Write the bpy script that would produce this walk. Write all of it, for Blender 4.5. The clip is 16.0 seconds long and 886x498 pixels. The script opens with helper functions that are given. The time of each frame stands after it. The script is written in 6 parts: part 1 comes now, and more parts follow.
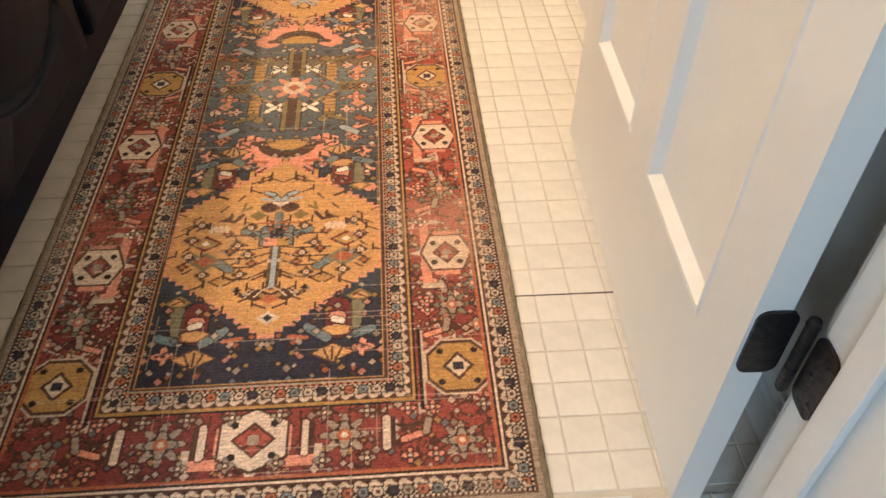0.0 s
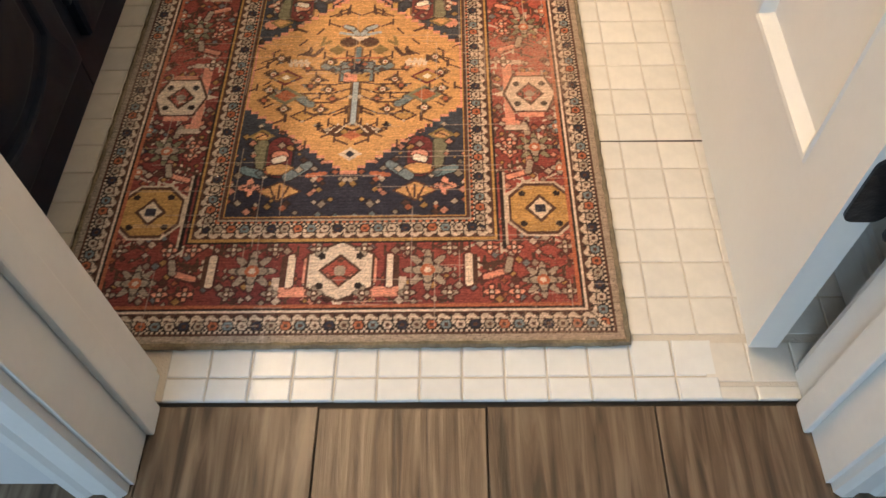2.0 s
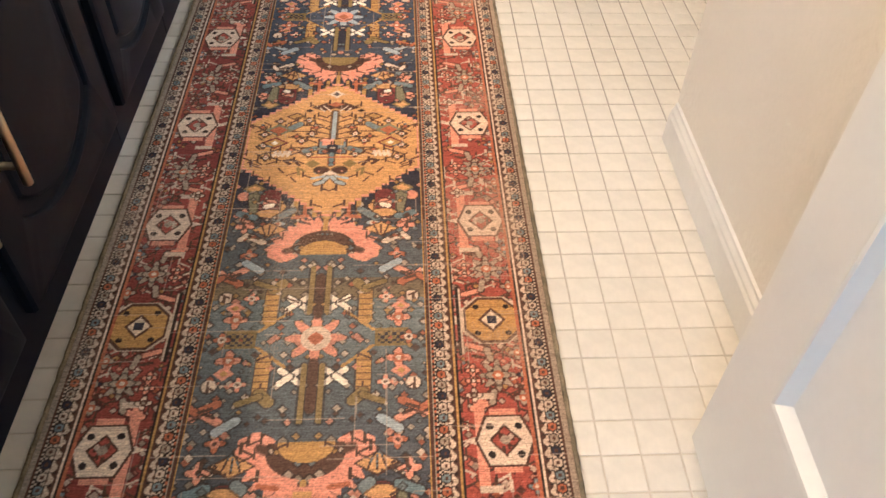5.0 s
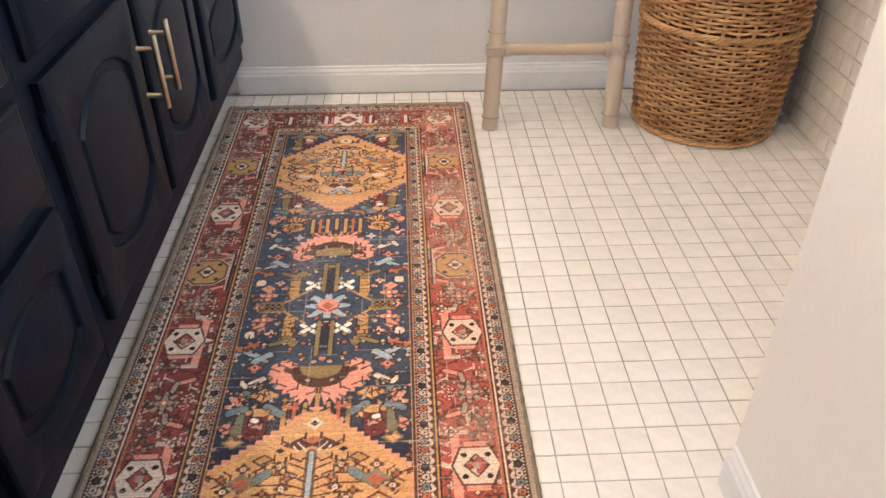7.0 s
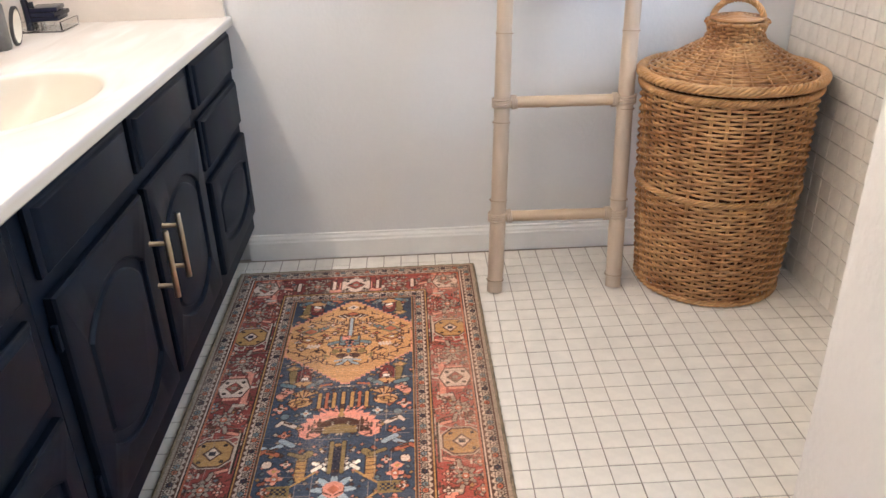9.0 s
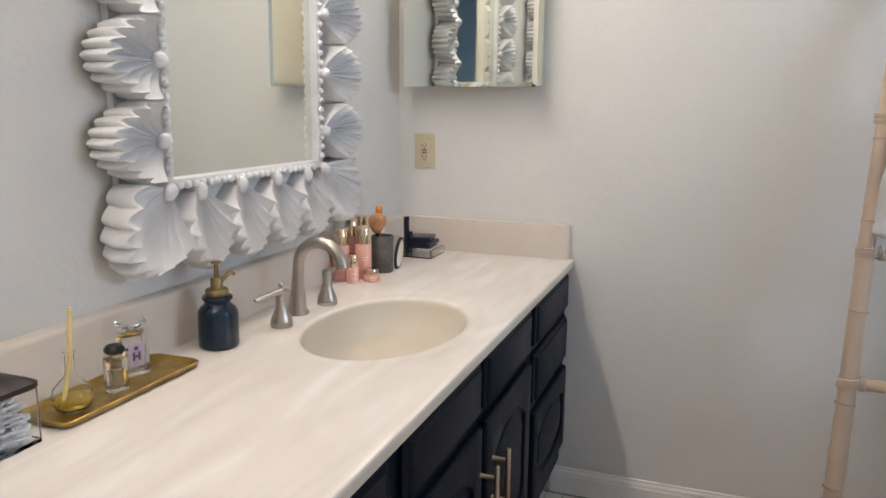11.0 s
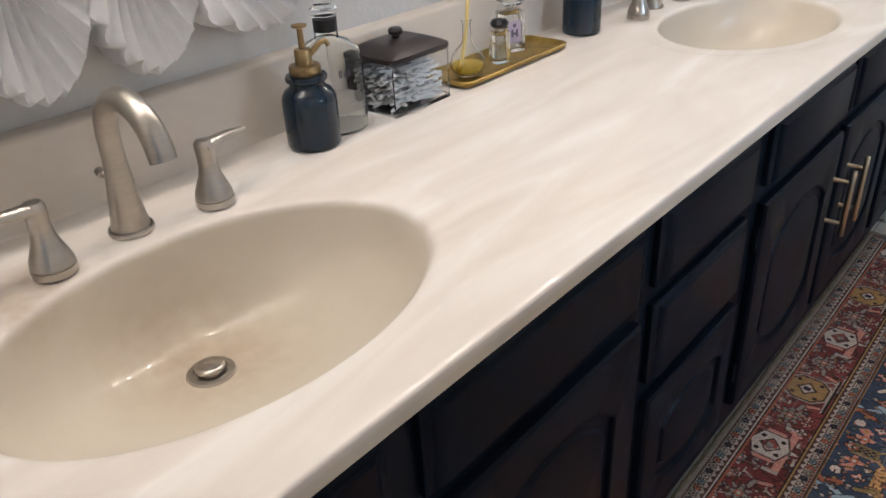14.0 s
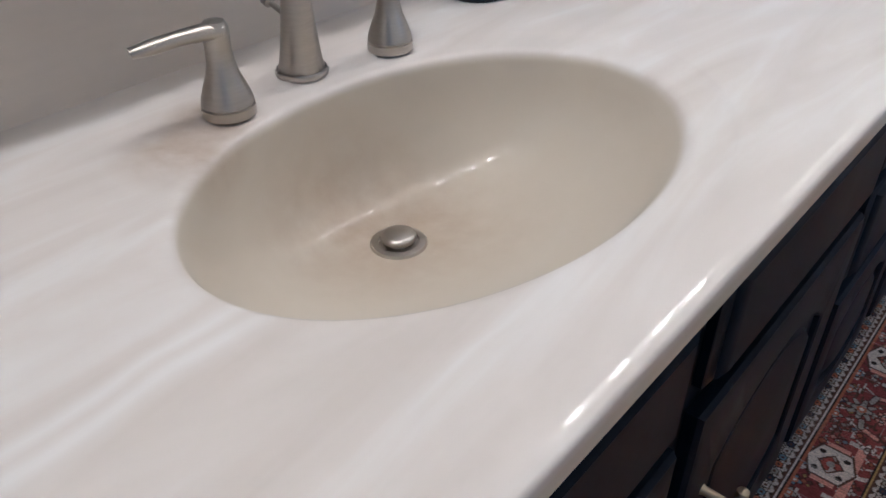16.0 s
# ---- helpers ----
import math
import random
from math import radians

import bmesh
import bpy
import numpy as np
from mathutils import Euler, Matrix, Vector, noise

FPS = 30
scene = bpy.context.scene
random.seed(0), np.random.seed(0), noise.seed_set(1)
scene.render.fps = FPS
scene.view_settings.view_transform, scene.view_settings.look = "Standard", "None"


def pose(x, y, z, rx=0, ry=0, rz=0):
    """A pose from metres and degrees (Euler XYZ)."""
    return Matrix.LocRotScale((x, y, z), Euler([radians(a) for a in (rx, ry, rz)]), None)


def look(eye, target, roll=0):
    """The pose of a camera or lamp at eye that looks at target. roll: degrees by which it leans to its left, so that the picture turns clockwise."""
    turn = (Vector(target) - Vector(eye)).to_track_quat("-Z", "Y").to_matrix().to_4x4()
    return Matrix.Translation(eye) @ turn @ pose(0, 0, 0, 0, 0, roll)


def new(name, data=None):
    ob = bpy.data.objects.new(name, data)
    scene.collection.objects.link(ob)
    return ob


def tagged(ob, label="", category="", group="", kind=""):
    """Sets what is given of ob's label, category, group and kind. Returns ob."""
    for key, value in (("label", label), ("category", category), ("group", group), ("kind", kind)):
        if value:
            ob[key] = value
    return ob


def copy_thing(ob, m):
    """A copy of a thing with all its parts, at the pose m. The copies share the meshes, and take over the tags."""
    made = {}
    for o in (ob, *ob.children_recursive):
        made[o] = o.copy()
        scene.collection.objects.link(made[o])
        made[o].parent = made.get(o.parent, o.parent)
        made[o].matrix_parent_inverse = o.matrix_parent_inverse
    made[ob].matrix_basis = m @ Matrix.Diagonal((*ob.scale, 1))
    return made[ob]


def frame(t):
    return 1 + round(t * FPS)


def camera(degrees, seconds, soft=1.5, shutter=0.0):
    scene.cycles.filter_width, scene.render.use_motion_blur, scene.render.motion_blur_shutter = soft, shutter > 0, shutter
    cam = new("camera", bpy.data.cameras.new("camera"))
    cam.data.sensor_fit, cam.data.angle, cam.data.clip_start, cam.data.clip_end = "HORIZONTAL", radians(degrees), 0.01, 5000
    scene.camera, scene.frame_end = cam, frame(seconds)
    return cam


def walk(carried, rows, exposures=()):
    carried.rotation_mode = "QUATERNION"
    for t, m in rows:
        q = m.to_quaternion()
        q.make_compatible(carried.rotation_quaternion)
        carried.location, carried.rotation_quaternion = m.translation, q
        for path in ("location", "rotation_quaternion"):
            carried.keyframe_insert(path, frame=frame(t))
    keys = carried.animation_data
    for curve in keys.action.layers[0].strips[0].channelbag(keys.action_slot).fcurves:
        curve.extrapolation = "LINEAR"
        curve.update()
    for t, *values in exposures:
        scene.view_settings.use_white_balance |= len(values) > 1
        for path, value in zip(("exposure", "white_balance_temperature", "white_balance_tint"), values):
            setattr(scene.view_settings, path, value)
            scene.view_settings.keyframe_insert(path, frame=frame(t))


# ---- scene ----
cam = camera(59.9, 16.0)

PATH = [
    (0, (0.255, 0.716, 0.903), (0.366, 2.137, -0.499), 0.8),
    (0.5, (0.249, 0.721, 0.915), (0.304, 2.119, -0.513), 1.2),
    (1, (0.217, 0.716, 0.904), (0.229, 2.026, -0.607), -0.3),
    (1.5, (0.206, 0.701, 0.888), (0.181, 1.866, -0.738), -1.7),
    (2, (0.205, 0.708, 0.887), (0.18, 1.842, -0.76), -1.4),
    (2.5, (0.19, 0.724, 0.894), (0.186, 1.908, -0.718), -0.1),
    (3, (0.18, 0.762, 0.899), (0.182, 1.988, -0.681), 1.4),
    (3.2, (0.2, 0.819, 0.904), (0.159, 2.045, -0.676), -0.3),
    (3.5, (0.21, 0.931, 0.924), (0.141, 2.172, -0.643), 0.3),
    (3.7, (0.229, 1.005, 0.933), (0.113, 2.247, -0.63), -0.7),
    (4, (0.249, 1.083, 0.945), (0.089, 2.351, -0.594), -2.0),
    (4.5, (0.244, 1.222, 0.956), (0.158, 2.541, -0.545), -2.6),
    (5, (0.194, 1.378, 0.981), (0.284, 2.764, -0.458), 2.0),
    (5.2, (0.177, 1.426, 0.975), (0.289, 2.839, -0.435), 3.2),
    (7.3, (0.235, 1.855, 1.081), (0.309, 3.51, -0.04), -0.4),
    (7.5, (0.238, 1.856, 1.094), (0.313, 3.528, 0.0), -0.6),
    (8, (0.247, 1.86, 1.119), (0.332, 3.572, 0.088), -0.8),
    (8.5, (0.261, 1.86, 1.128), (0.34, 3.604, 0.153), -1.2),
    (9, (0.253, 1.873, 1.165), (0.305, 3.669, 0.287), -1.8),
    (9.5, (0.239, 1.901, 1.213), (0.208, 3.783, 0.537), -1.2),
    (10, (0.179, 1.895, 1.274), (-0.067, 3.818, 0.784), 0.4),
    (10.2, (0.177, 1.874, 1.279), (-0.189, 3.798, 0.873), 0.7),
    (12.3, (0.084, 1.81, 1.294), (-0.73, 3.598, 0.921), 0.3),
    (12.5, (0.085, 1.802, 1.283), (-0.744, 3.57, 0.85), 0.1),
    (13, (0.091, 1.789, 1.252), (-0.774, 3.491, 0.657), -1.1),
    (13.5, (0.093, 1.746, 1.202), (-0.891, 3.323, 0.465), -3.6),
    (14, (0.075, 1.671, 1.219), (-1.098, 2.955, 0.231), -3.3),
    (14.1, (0.066, 1.656, 1.22), (-1.149, 2.854, 0.176), -4.5),
    (14.5, (-0.014, 1.528, 1.151), (-1.285, 2.519, -0.033), -6.6),
    (15, (-0.122, 1.552, 1.079), (-1.275, 2.615, -0.162), 1.3),
    (15.5, (-0.165, 1.551, 1.081), (-1.293, 2.798, -0.002), 1.4),
    (16, (-0.16, 1.571, 1.105), (-1.243, 2.791, -0.052), -0.7),
]
EXPOSURES = [(0.0, 0.58, 7650, 12), (2.5, 0.52, 7650, 12), (3.5, 0.70, 7500, 11), (5.0, 0.60, 6350, 11), (7.5, 0.68, 5700, 11), (9.0, 0.46, 5550, 11), (9.5, 0.22, 5600, 11), (10.0, -0.16, 5650, 10),
             (12.5, -0.46, 5250, 9), (13.5, -0.40, 5350, 9), (14.0, -0.30, 5350, 9), (14.5, -0.33, 4850, 9), (15.0, -0.46, 4850, 10), (15.5, -0.56, 4850, 10), (16.0, -0.60, 4850, 10)]
walk(cam, [(t, look(eye, target, roll)) for t, eye, target, roll in PATH], EXPOSURES)

# ---- plan, in metres ----
XL = -0.888          # wall behind the vanity
YF = 4.24            # far wall
XR = 1.405           # tiled half wall beside the hamper
XB = 0.735           # short wall behind the door
YB = 2.635           # end of that wall
YD = 1.125           # bathroom face of the door wall
YH = 0.99            # hall face of the door wall
JL, JR = -0.166, 0.632   # jambs
H = 2.44             # ceiling
CT = 0.804           # worktop
CX = -0.282          # worktop nose
BS = -0.856          # backsplash face
TILE, TROW = 0.0572, 0.05625

# ---- light ----
world = bpy.data.worlds.new("world")
scene.world = world
world.use_nodes = True
wt = world.node_tree
sky = wt.nodes.new("ShaderNodeTexSky")
sky.sky_type, sky.sun_disc, sky.sun_elevation, sky.sun_rotation = "NISHITA", False, radians(40), radians(120)
wt.links.new(sky.outputs[0], wt.nodes["Background"].inputs[0])
wt.nodes["Background"].inputs[1].default_value = 0.05


def lamp(name, kind, m, energy, color, **kw):
    data = bpy.data.lights.new(name, kind)
    data.energy, data.color = energy, color
    if kind == "POINT":
        data.shadow_soft_size = kw["radius"]
    if kind == "AREA":
        data.shape, data.size, data.size_y = "RECTANGLE", kw["size"], kw["size_y"]
    ob = new(name, data)
    ob.matrix_world = m
    return ob


WARM = (1.0, 0.80, 0.60)
COOL = (0.40, 0.66, 1.0)
BULB_X, BULB_Z = -0.722, 2.22
BULBS = [1.60, 1.85, 2.10, 2.35, 2.95, 3.20, 3.45, 3.70]
for by in BULBS:
    lamp("bulb_light", "POINT", pose(BULB_X, by, BULB_Z), 8.0, WARM, radius=0.035)
lamp("hall_window_light", "AREA", look((-0.95, -1.45, 1.5), (0.25, 1.0, 0.6)), 32, COOL, size=1.0, size_y=1.2)
# added cool daylight for the end wall; its window is unseen and made up
lamp("added_shower_daylight", "AREA", look((2.5, 3.08, 1.75), (0.5, 4.1, 1.0)), 15, (0.84, 0.92, 1.0), size=0.8, size_y=0.7)


# ---- materials ----
def mat(name, color, rough=0.5, metal=0.0, vary=0.12, scale=6.0, fine=0.05, fscale=90.0, bump=0.0, bscale=120.0,
        stretch=(1, 1, 1), color2=None, transmission=0.0, ior=1.45, coat=0.0, random_hue=0.0, emission=0.0, spec=0.5, dist=0.01, rvary=0.08):
    m = bpy.data.materials.new(name)
    m.use_nodes = True
    t = m.node_tree
    n, link = t.nodes, t.links.new
    p = n["Principled BSDF"]
    p.inputs["Metallic"].default_value = metal
    p.inputs["Transmission Weight"].default_value = transmission
    p.inputs["IOR"].default_value = ior
    p.inputs["Coat Weight"].default_value = coat
    p.inputs["Coat Roughness"].default_value = 0.06
    p.inputs["Specular IOR Level"].default_value = spec
    co = n.new("ShaderNodeTexCoord")
    mp = n.new("ShaderNodeMapping")
    mp.inputs["Scale"].default_value = stretch
    link(co.outputs["Object"], mp.inputs[0])
    big, small = n.new("ShaderNodeTexNoise"), n.new("ShaderNodeTexNoise")
    big.inputs["Scale"].default_value, big.inputs["Detail"].default_value = scale, 5
    small.inputs["Scale"].default_value, small.inputs["Detail"].default_value = fscale, 3
    link(mp.outputs[0], big.inputs[0])
    link(mp.outputs[0], small.inputs[0])
    c2 = color2 or tuple(max(0.0, c * (1 - 2.2 * vary)) for c in color)
    ramp = n.new("ShaderNodeValToRGB")
    ramp.color_ramp.elements[0].position, ramp.color_ramp.elements[1].position = 0.32, 0.68
    ramp.color_ramp.elements[0].color, ramp.color_ramp.elements[1].color = (*c2, 1), (*color, 1)
    link(big.outputs[0], ramp.inputs[0])
    hsv = n.new("ShaderNodeHueSaturation")
    link(ramp.outputs[0], hsv.inputs["Color"])
    ma = n.new("ShaderNodeMath")
    ma.operation = "MULTIPLY_ADD"
    ma.inputs[1].default_value, ma.inputs[2].default_value = fine * 4, 1 - fine * 2
    link(small.outputs[0], ma.inputs[0])
    value = ma.outputs[0]
    if random_hue:
        info = n.new("ShaderNodeObjectInfo")
        mb = n.new("ShaderNodeMath")
        mb.operation = "MULTIPLY_ADD"
        mb.inputs[1].default_value, mb.inputs[2].default_value = random_hue, 1 - random_hue / 2
        link(info.outputs["Random"], mb.inputs[0])
        mc = n.new("ShaderNodeMath")
        mc.operation = "MULTIPLY"
        link(mb.outputs[0], mc.inputs[0])
        link(value, mc.inputs[1])
        value = mc.outputs[0]
    link(value, hsv.inputs["Value"])
    link(hsv.outputs[0], p.inputs["Base Color"])
    mr = n.new("ShaderNodeMath")
    mr.operation = "MULTIPLY_ADD"
    mr.inputs[1].default_value, mr.inputs[2].default_value = rvary * 2, max(0.0, rough - rvary)
    link(big.outputs[0], mr.inputs[0])
    link(mr.outputs[0], p.inputs["Roughness"])
    if bump:
        b, bn = n.new("ShaderNodeBump"), n.new("ShaderNodeTexNoise")
        bn.inputs["Scale"].default_value, bn.inputs["Detail"].default_value = bscale, 4
        link(mp.outputs[0], bn.inputs[0])
        b.inputs["Strength"].default_value, b.inputs["Distance"].default_value = bump, dist
        link(bn.outputs[0], b.inputs["Height"])
        link(b.outputs[0], p.inputs["Normal"])
    if emission:
        p.inputs["Emission Color"].default_value = (*color, 1)
        p.inputs["Emission Strength"].default_value = emission
    return m


M = {}
M["wall"] = mat("wall_paint", (0.68, 0.67, 0.65), 0.6, vary=0.02, scale=2.5, fine=0.01, bump=0.2, bscale=75, dist=0.006)
M["cream_wall"] = mat("cream_wall_paint", (0.76, 0.715, 0.645), 0.65, vary=0.015, scale=2.5, fine=0.012, bump=0.22, bscale=95, dist=0.006)
M["cabinet_cream"] = mat("aged_cream_enamel", (0.80, 0.77, 0.58), 0.4, vary=0.03)
M["ceiling"] = mat("ceiling_paint", (0.78, 0.77, 0.74), 0.8, vary=0.02, bump=0.3, bscale=70)
M["trim"] = mat("white_trim_paint", (0.78, 0.76, 0.72), 0.42, vary=0.03, scale=9, fine=0.015, spec=0.35, bump=0.03, bscale=60)
M["door"] = mat("white_door_paint", (0.80, 0.78, 0.73), 0.45, vary=0.02, scale=5, fine=0.01, spec=0.35, bump=0.03, bscale=80)
M["tile"] = mat("cream_glazed_tile", (0.80, 0.745, 0.665), 0.16, rvary=0.04, vary=0.05, scale=22, fine=0.02, bump=0.04, bscale=30, random_hue=0.06)
M["white_tile"] = mat("white_glazed_tile", (0.83, 0.82, 0.79), 0.10, rvary=0.04, vary=0.03, scale=25, fine=0.01, bump=0.03, bscale=30, random_hue=0.04)
M["grout"] = mat("grout", (0.33, 0.28, 0.235), 0.9, color2=(0.165, 0.135, 0.11), scale=5, fine=0.15, bump=0.3, bscale=300)
gt = M["grout"].node_tree
gco, gsep, grange, gmix = gt.nodes.new("ShaderNodeTexCoord"), gt.nodes.new("ShaderNodeSeparateXYZ"), gt.nodes.new("ShaderNodeMapRange"), gt.nodes.new("ShaderNodeMix")
gt.links.new(gco.outputs["Object"], gsep.inputs[0])
gt.links.new(gsep.outputs["Y"], grange.inputs["Value"])
# joints blend from pale by the doorway to darker farther in
grange.inputs["From Min"].default_value, grange.inputs["From Max"].default_value = 1.9, 3.1
gmix.data_type = "RGBA"
gt.links.new(grange.outputs[0], gmix.inputs[0])
gmix.inputs[6].default_value = (0.66, 0.585, 0.49, 1)
for l in list(gt.nodes["Principled BSDF"].inputs["Base Color"].links):
    gt.links.new(l.from_socket, gmix.inputs[7])
gt.links.new(gmix.outputs[2], gt.nodes["Principled BSDF"].inputs["Base Color"])
M["pale_grout"] = mat("pale_grout", (0.60, 0.54, 0.46), 0.9, vary=0.12, scale=7, bump=0.2, bscale=300)
M["dark_grout"] = mat("dark_gap", (0.10, 0.08, 0.06), 0.95, vary=0.2)
M["navy"] = mat("dark_navy_cabinet_paint", (0.0054, 0.0096, 0.0190), 0.42, vary=0.10, scale=7, fine=0.05, fscale=60, bump=0.04, bscale=60, dist=0.003, spec=0.42, ior=1.22, rvary=0.04)
M["navy_dark"] = mat("cabinet_inside", (0.008, 0.010, 0.014), 0.6, vary=0.1)
M["brass"] = mat("satin_brass", (0.58, 0.49, 0.35), 0.34, 1.0, rvary=0.02, vary=0.06, scale=20, fine=0.03)
M["nickel"] = mat("brushed_nickel", (0.47, 0.44, 0.40), 0.31, 1.0, rvary=0.02, vary=0.04, scale=15, fine=0.03, fscale=60, stretch=(1, 1, 8))
M["chrome"] = mat("chrome", (0.75, 0.75, 0.75), 0.08, 1.0, vary=0.02)
M["black"] = mat("black_paint", (0.012, 0.012, 0.014), 0.35, vary=0.2, scale=30, bump=0.25, bscale=70)
M["plaster"] = mat("white_shell_paint", (0.74, 0.74, 0.75), 0.45, vary=0.06, scale=18, fine=0.03, fscale=50, bump=0.12, bscale=90, dist=0.004)
M["mirror"] = mat("mirror_glass", (0.84, 0.86, 0.80), 0.02, 1.0, vary=0.0, fine=0.0, rvary=0.0)
M["ivory"] = mat("ivory_plastic", (0.54, 0.475, 0.33), 0.35, vary=0.03)
M["bamboo"] = mat("pale_bamboo", (0.53, 0.42, 0.31), 0.45, vary=0.16, scale=9, fine=0.08, fscale=40, stretch=(1, 1, 0.25), color2=(0.43, 0.345, 0.265), bump=0.1, bscale=60)
M["bamboo_rung"] = mat("bamboo_rung", (0.54, 0.41, 0.28), 0.45, vary=0.16, scale=9, fine=0.08, fscale=40, stretch=(0.25, 1, 1), color2=(0.44, 0.32, 0.21), bump=0.1, bscale=60)
M["node"] = mat("bamboo_node", (0.42, 0.32, 0.22), 0.55, vary=0.2, scale=30)
M["wicker"] = mat("honey_wicker", (0.53, 0.295, 0.115), 0.42, vary=0.2, scale=11, fine=0.12, fscale=70, color2=(0.29, 0.125, 0.042), bump=0.3, bscale=150, dist=0.004)
M["wicker_pale"] = mat("pale_wicker", (0.61, 0.34, 0.14), 0.42, vary=0.2, scale=14, fine=0.10, color2=(0.38, 0.20, 0.07), bump=0.3, bscale=150, dist=0.004)
M["wicker_shade"] = mat("wicker_shadow", (0.13, 0.055, 0.018), 0.7, vary=0.2)
M["towel"] = mat("pale_grey_terry", (0.73, 0.73, 0.735), 0.95, vary=0.06, scale=14, fine=0.12, fscale=260, bump=0.8, bscale=420, dist=0.006)
M["navy_glass"] = mat("navy_glass", (0.004, 0.015, 0.032), 0.10, vary=0.05, coat=0.15, rvary=0.02)
M["antique_brass"] = mat("antique_brass", (0.34, 0.245, 0.12), 0.34, 1.0, rvary=0.02, vary=0.10, scale=30, fine=0.05)
M["glass"] = mat("clear_glass", (0.98, 0.99, 0.985), 0.02, transmission=1.0, ior=1.18, vary=0.0, fine=0.0, rvary=0.0)
M["acrylic"] = mat("clear_acrylic", (0.99, 0.99, 0.99), 0.03, transmission=1.0, ior=1.24, vary=0.0, fine=0.0, rvary=0.0)
M["soap"] = mat("clear_soap", (0.97, 0.95, 0.88), 0.05, transmission=0.95, ior=1.2, vary=0.02)
M["oil"] = mat("yellow_oil", (0.80, 0.62, 0.10), 0.05, transmission=0.8, ior=1.2, vary=0.05)
M["reed"] = mat("yellow_reed", (0.78, 0.62, 0.24), 0.6, vary=0.12, scale=30)
M["tray"] = mat("antique_gold_tray", (0.42, 0.29, 0.07), 0.36, 0.75, rvary=0.04, vary=0.22, scale=26, fine=0.10, bump=0.15, bscale=60)
M["dark_lid"] = mat("dark_bronze_lid", (0.030, 0.022, 0.022), 0.36, 0.3, rvary=0.03, vary=0.15, scale=40)
M["cotton"] = mat("white_cotton", (0.80, 0.80, 0.80), 0.9, vary=0.05, bump=0.4, bscale=200)
M["pink"] = mat("pink_bottle", (0.76, 0.42, 0.34), 0.22, vary=0.05, scale=20, coat=0.3)
M["pink_pale"] = mat("pale_pink_label", (0.82, 0.62, 0.56), 0.4, vary=0.03)
M["gold_cap"] = mat("pale_gold_cap", (0.78, 0.62, 0.45), 0.14, 1.0, vary=0.04)
M["stoneware"] = mat("grey_stoneware", (0.15, 0.14, 0.125), 0.5, vary=0.25, scale=22, fine=0.1)
M["bristle"] = mat("tan_bristle", (0.55, 0.28, 0.13), 0.85, vary=0.2, scale=60, fine=0.2, fscale=300)
M["orange"] = mat("orange_bristle", (0.70, 0.26, 0.03), 0.7, vary=0.2, scale=60)
M["compact"] = mat("dark_navy_plastic", (0.010, 0.012, 0.030), 0.25, vary=0.1)
M["label"] = mat("lilac_label", (0.50, 0.42, 0.55), 0.5, vary=0.06)
M["print"] = mat("dark_print", (0.10, 0.085, 0.12), 0.5, vary=0.0)
M["binding"] = mat("jute_binding", (0.30, 0.235, 0.15), 0.95, vary=0.2, scale=40, fine=0.2, fscale=240, bump=0.8, bscale=300, dist=0.004)
M["bulb"] = mat("bulb_glass", (0.9, 0.88, 0.84), 0.2, vary=0.0, fine=0.0)
M["red_dot"] = mat("red_button", (0.5, 0.05, 0.03), 0.4, vary=0.0)


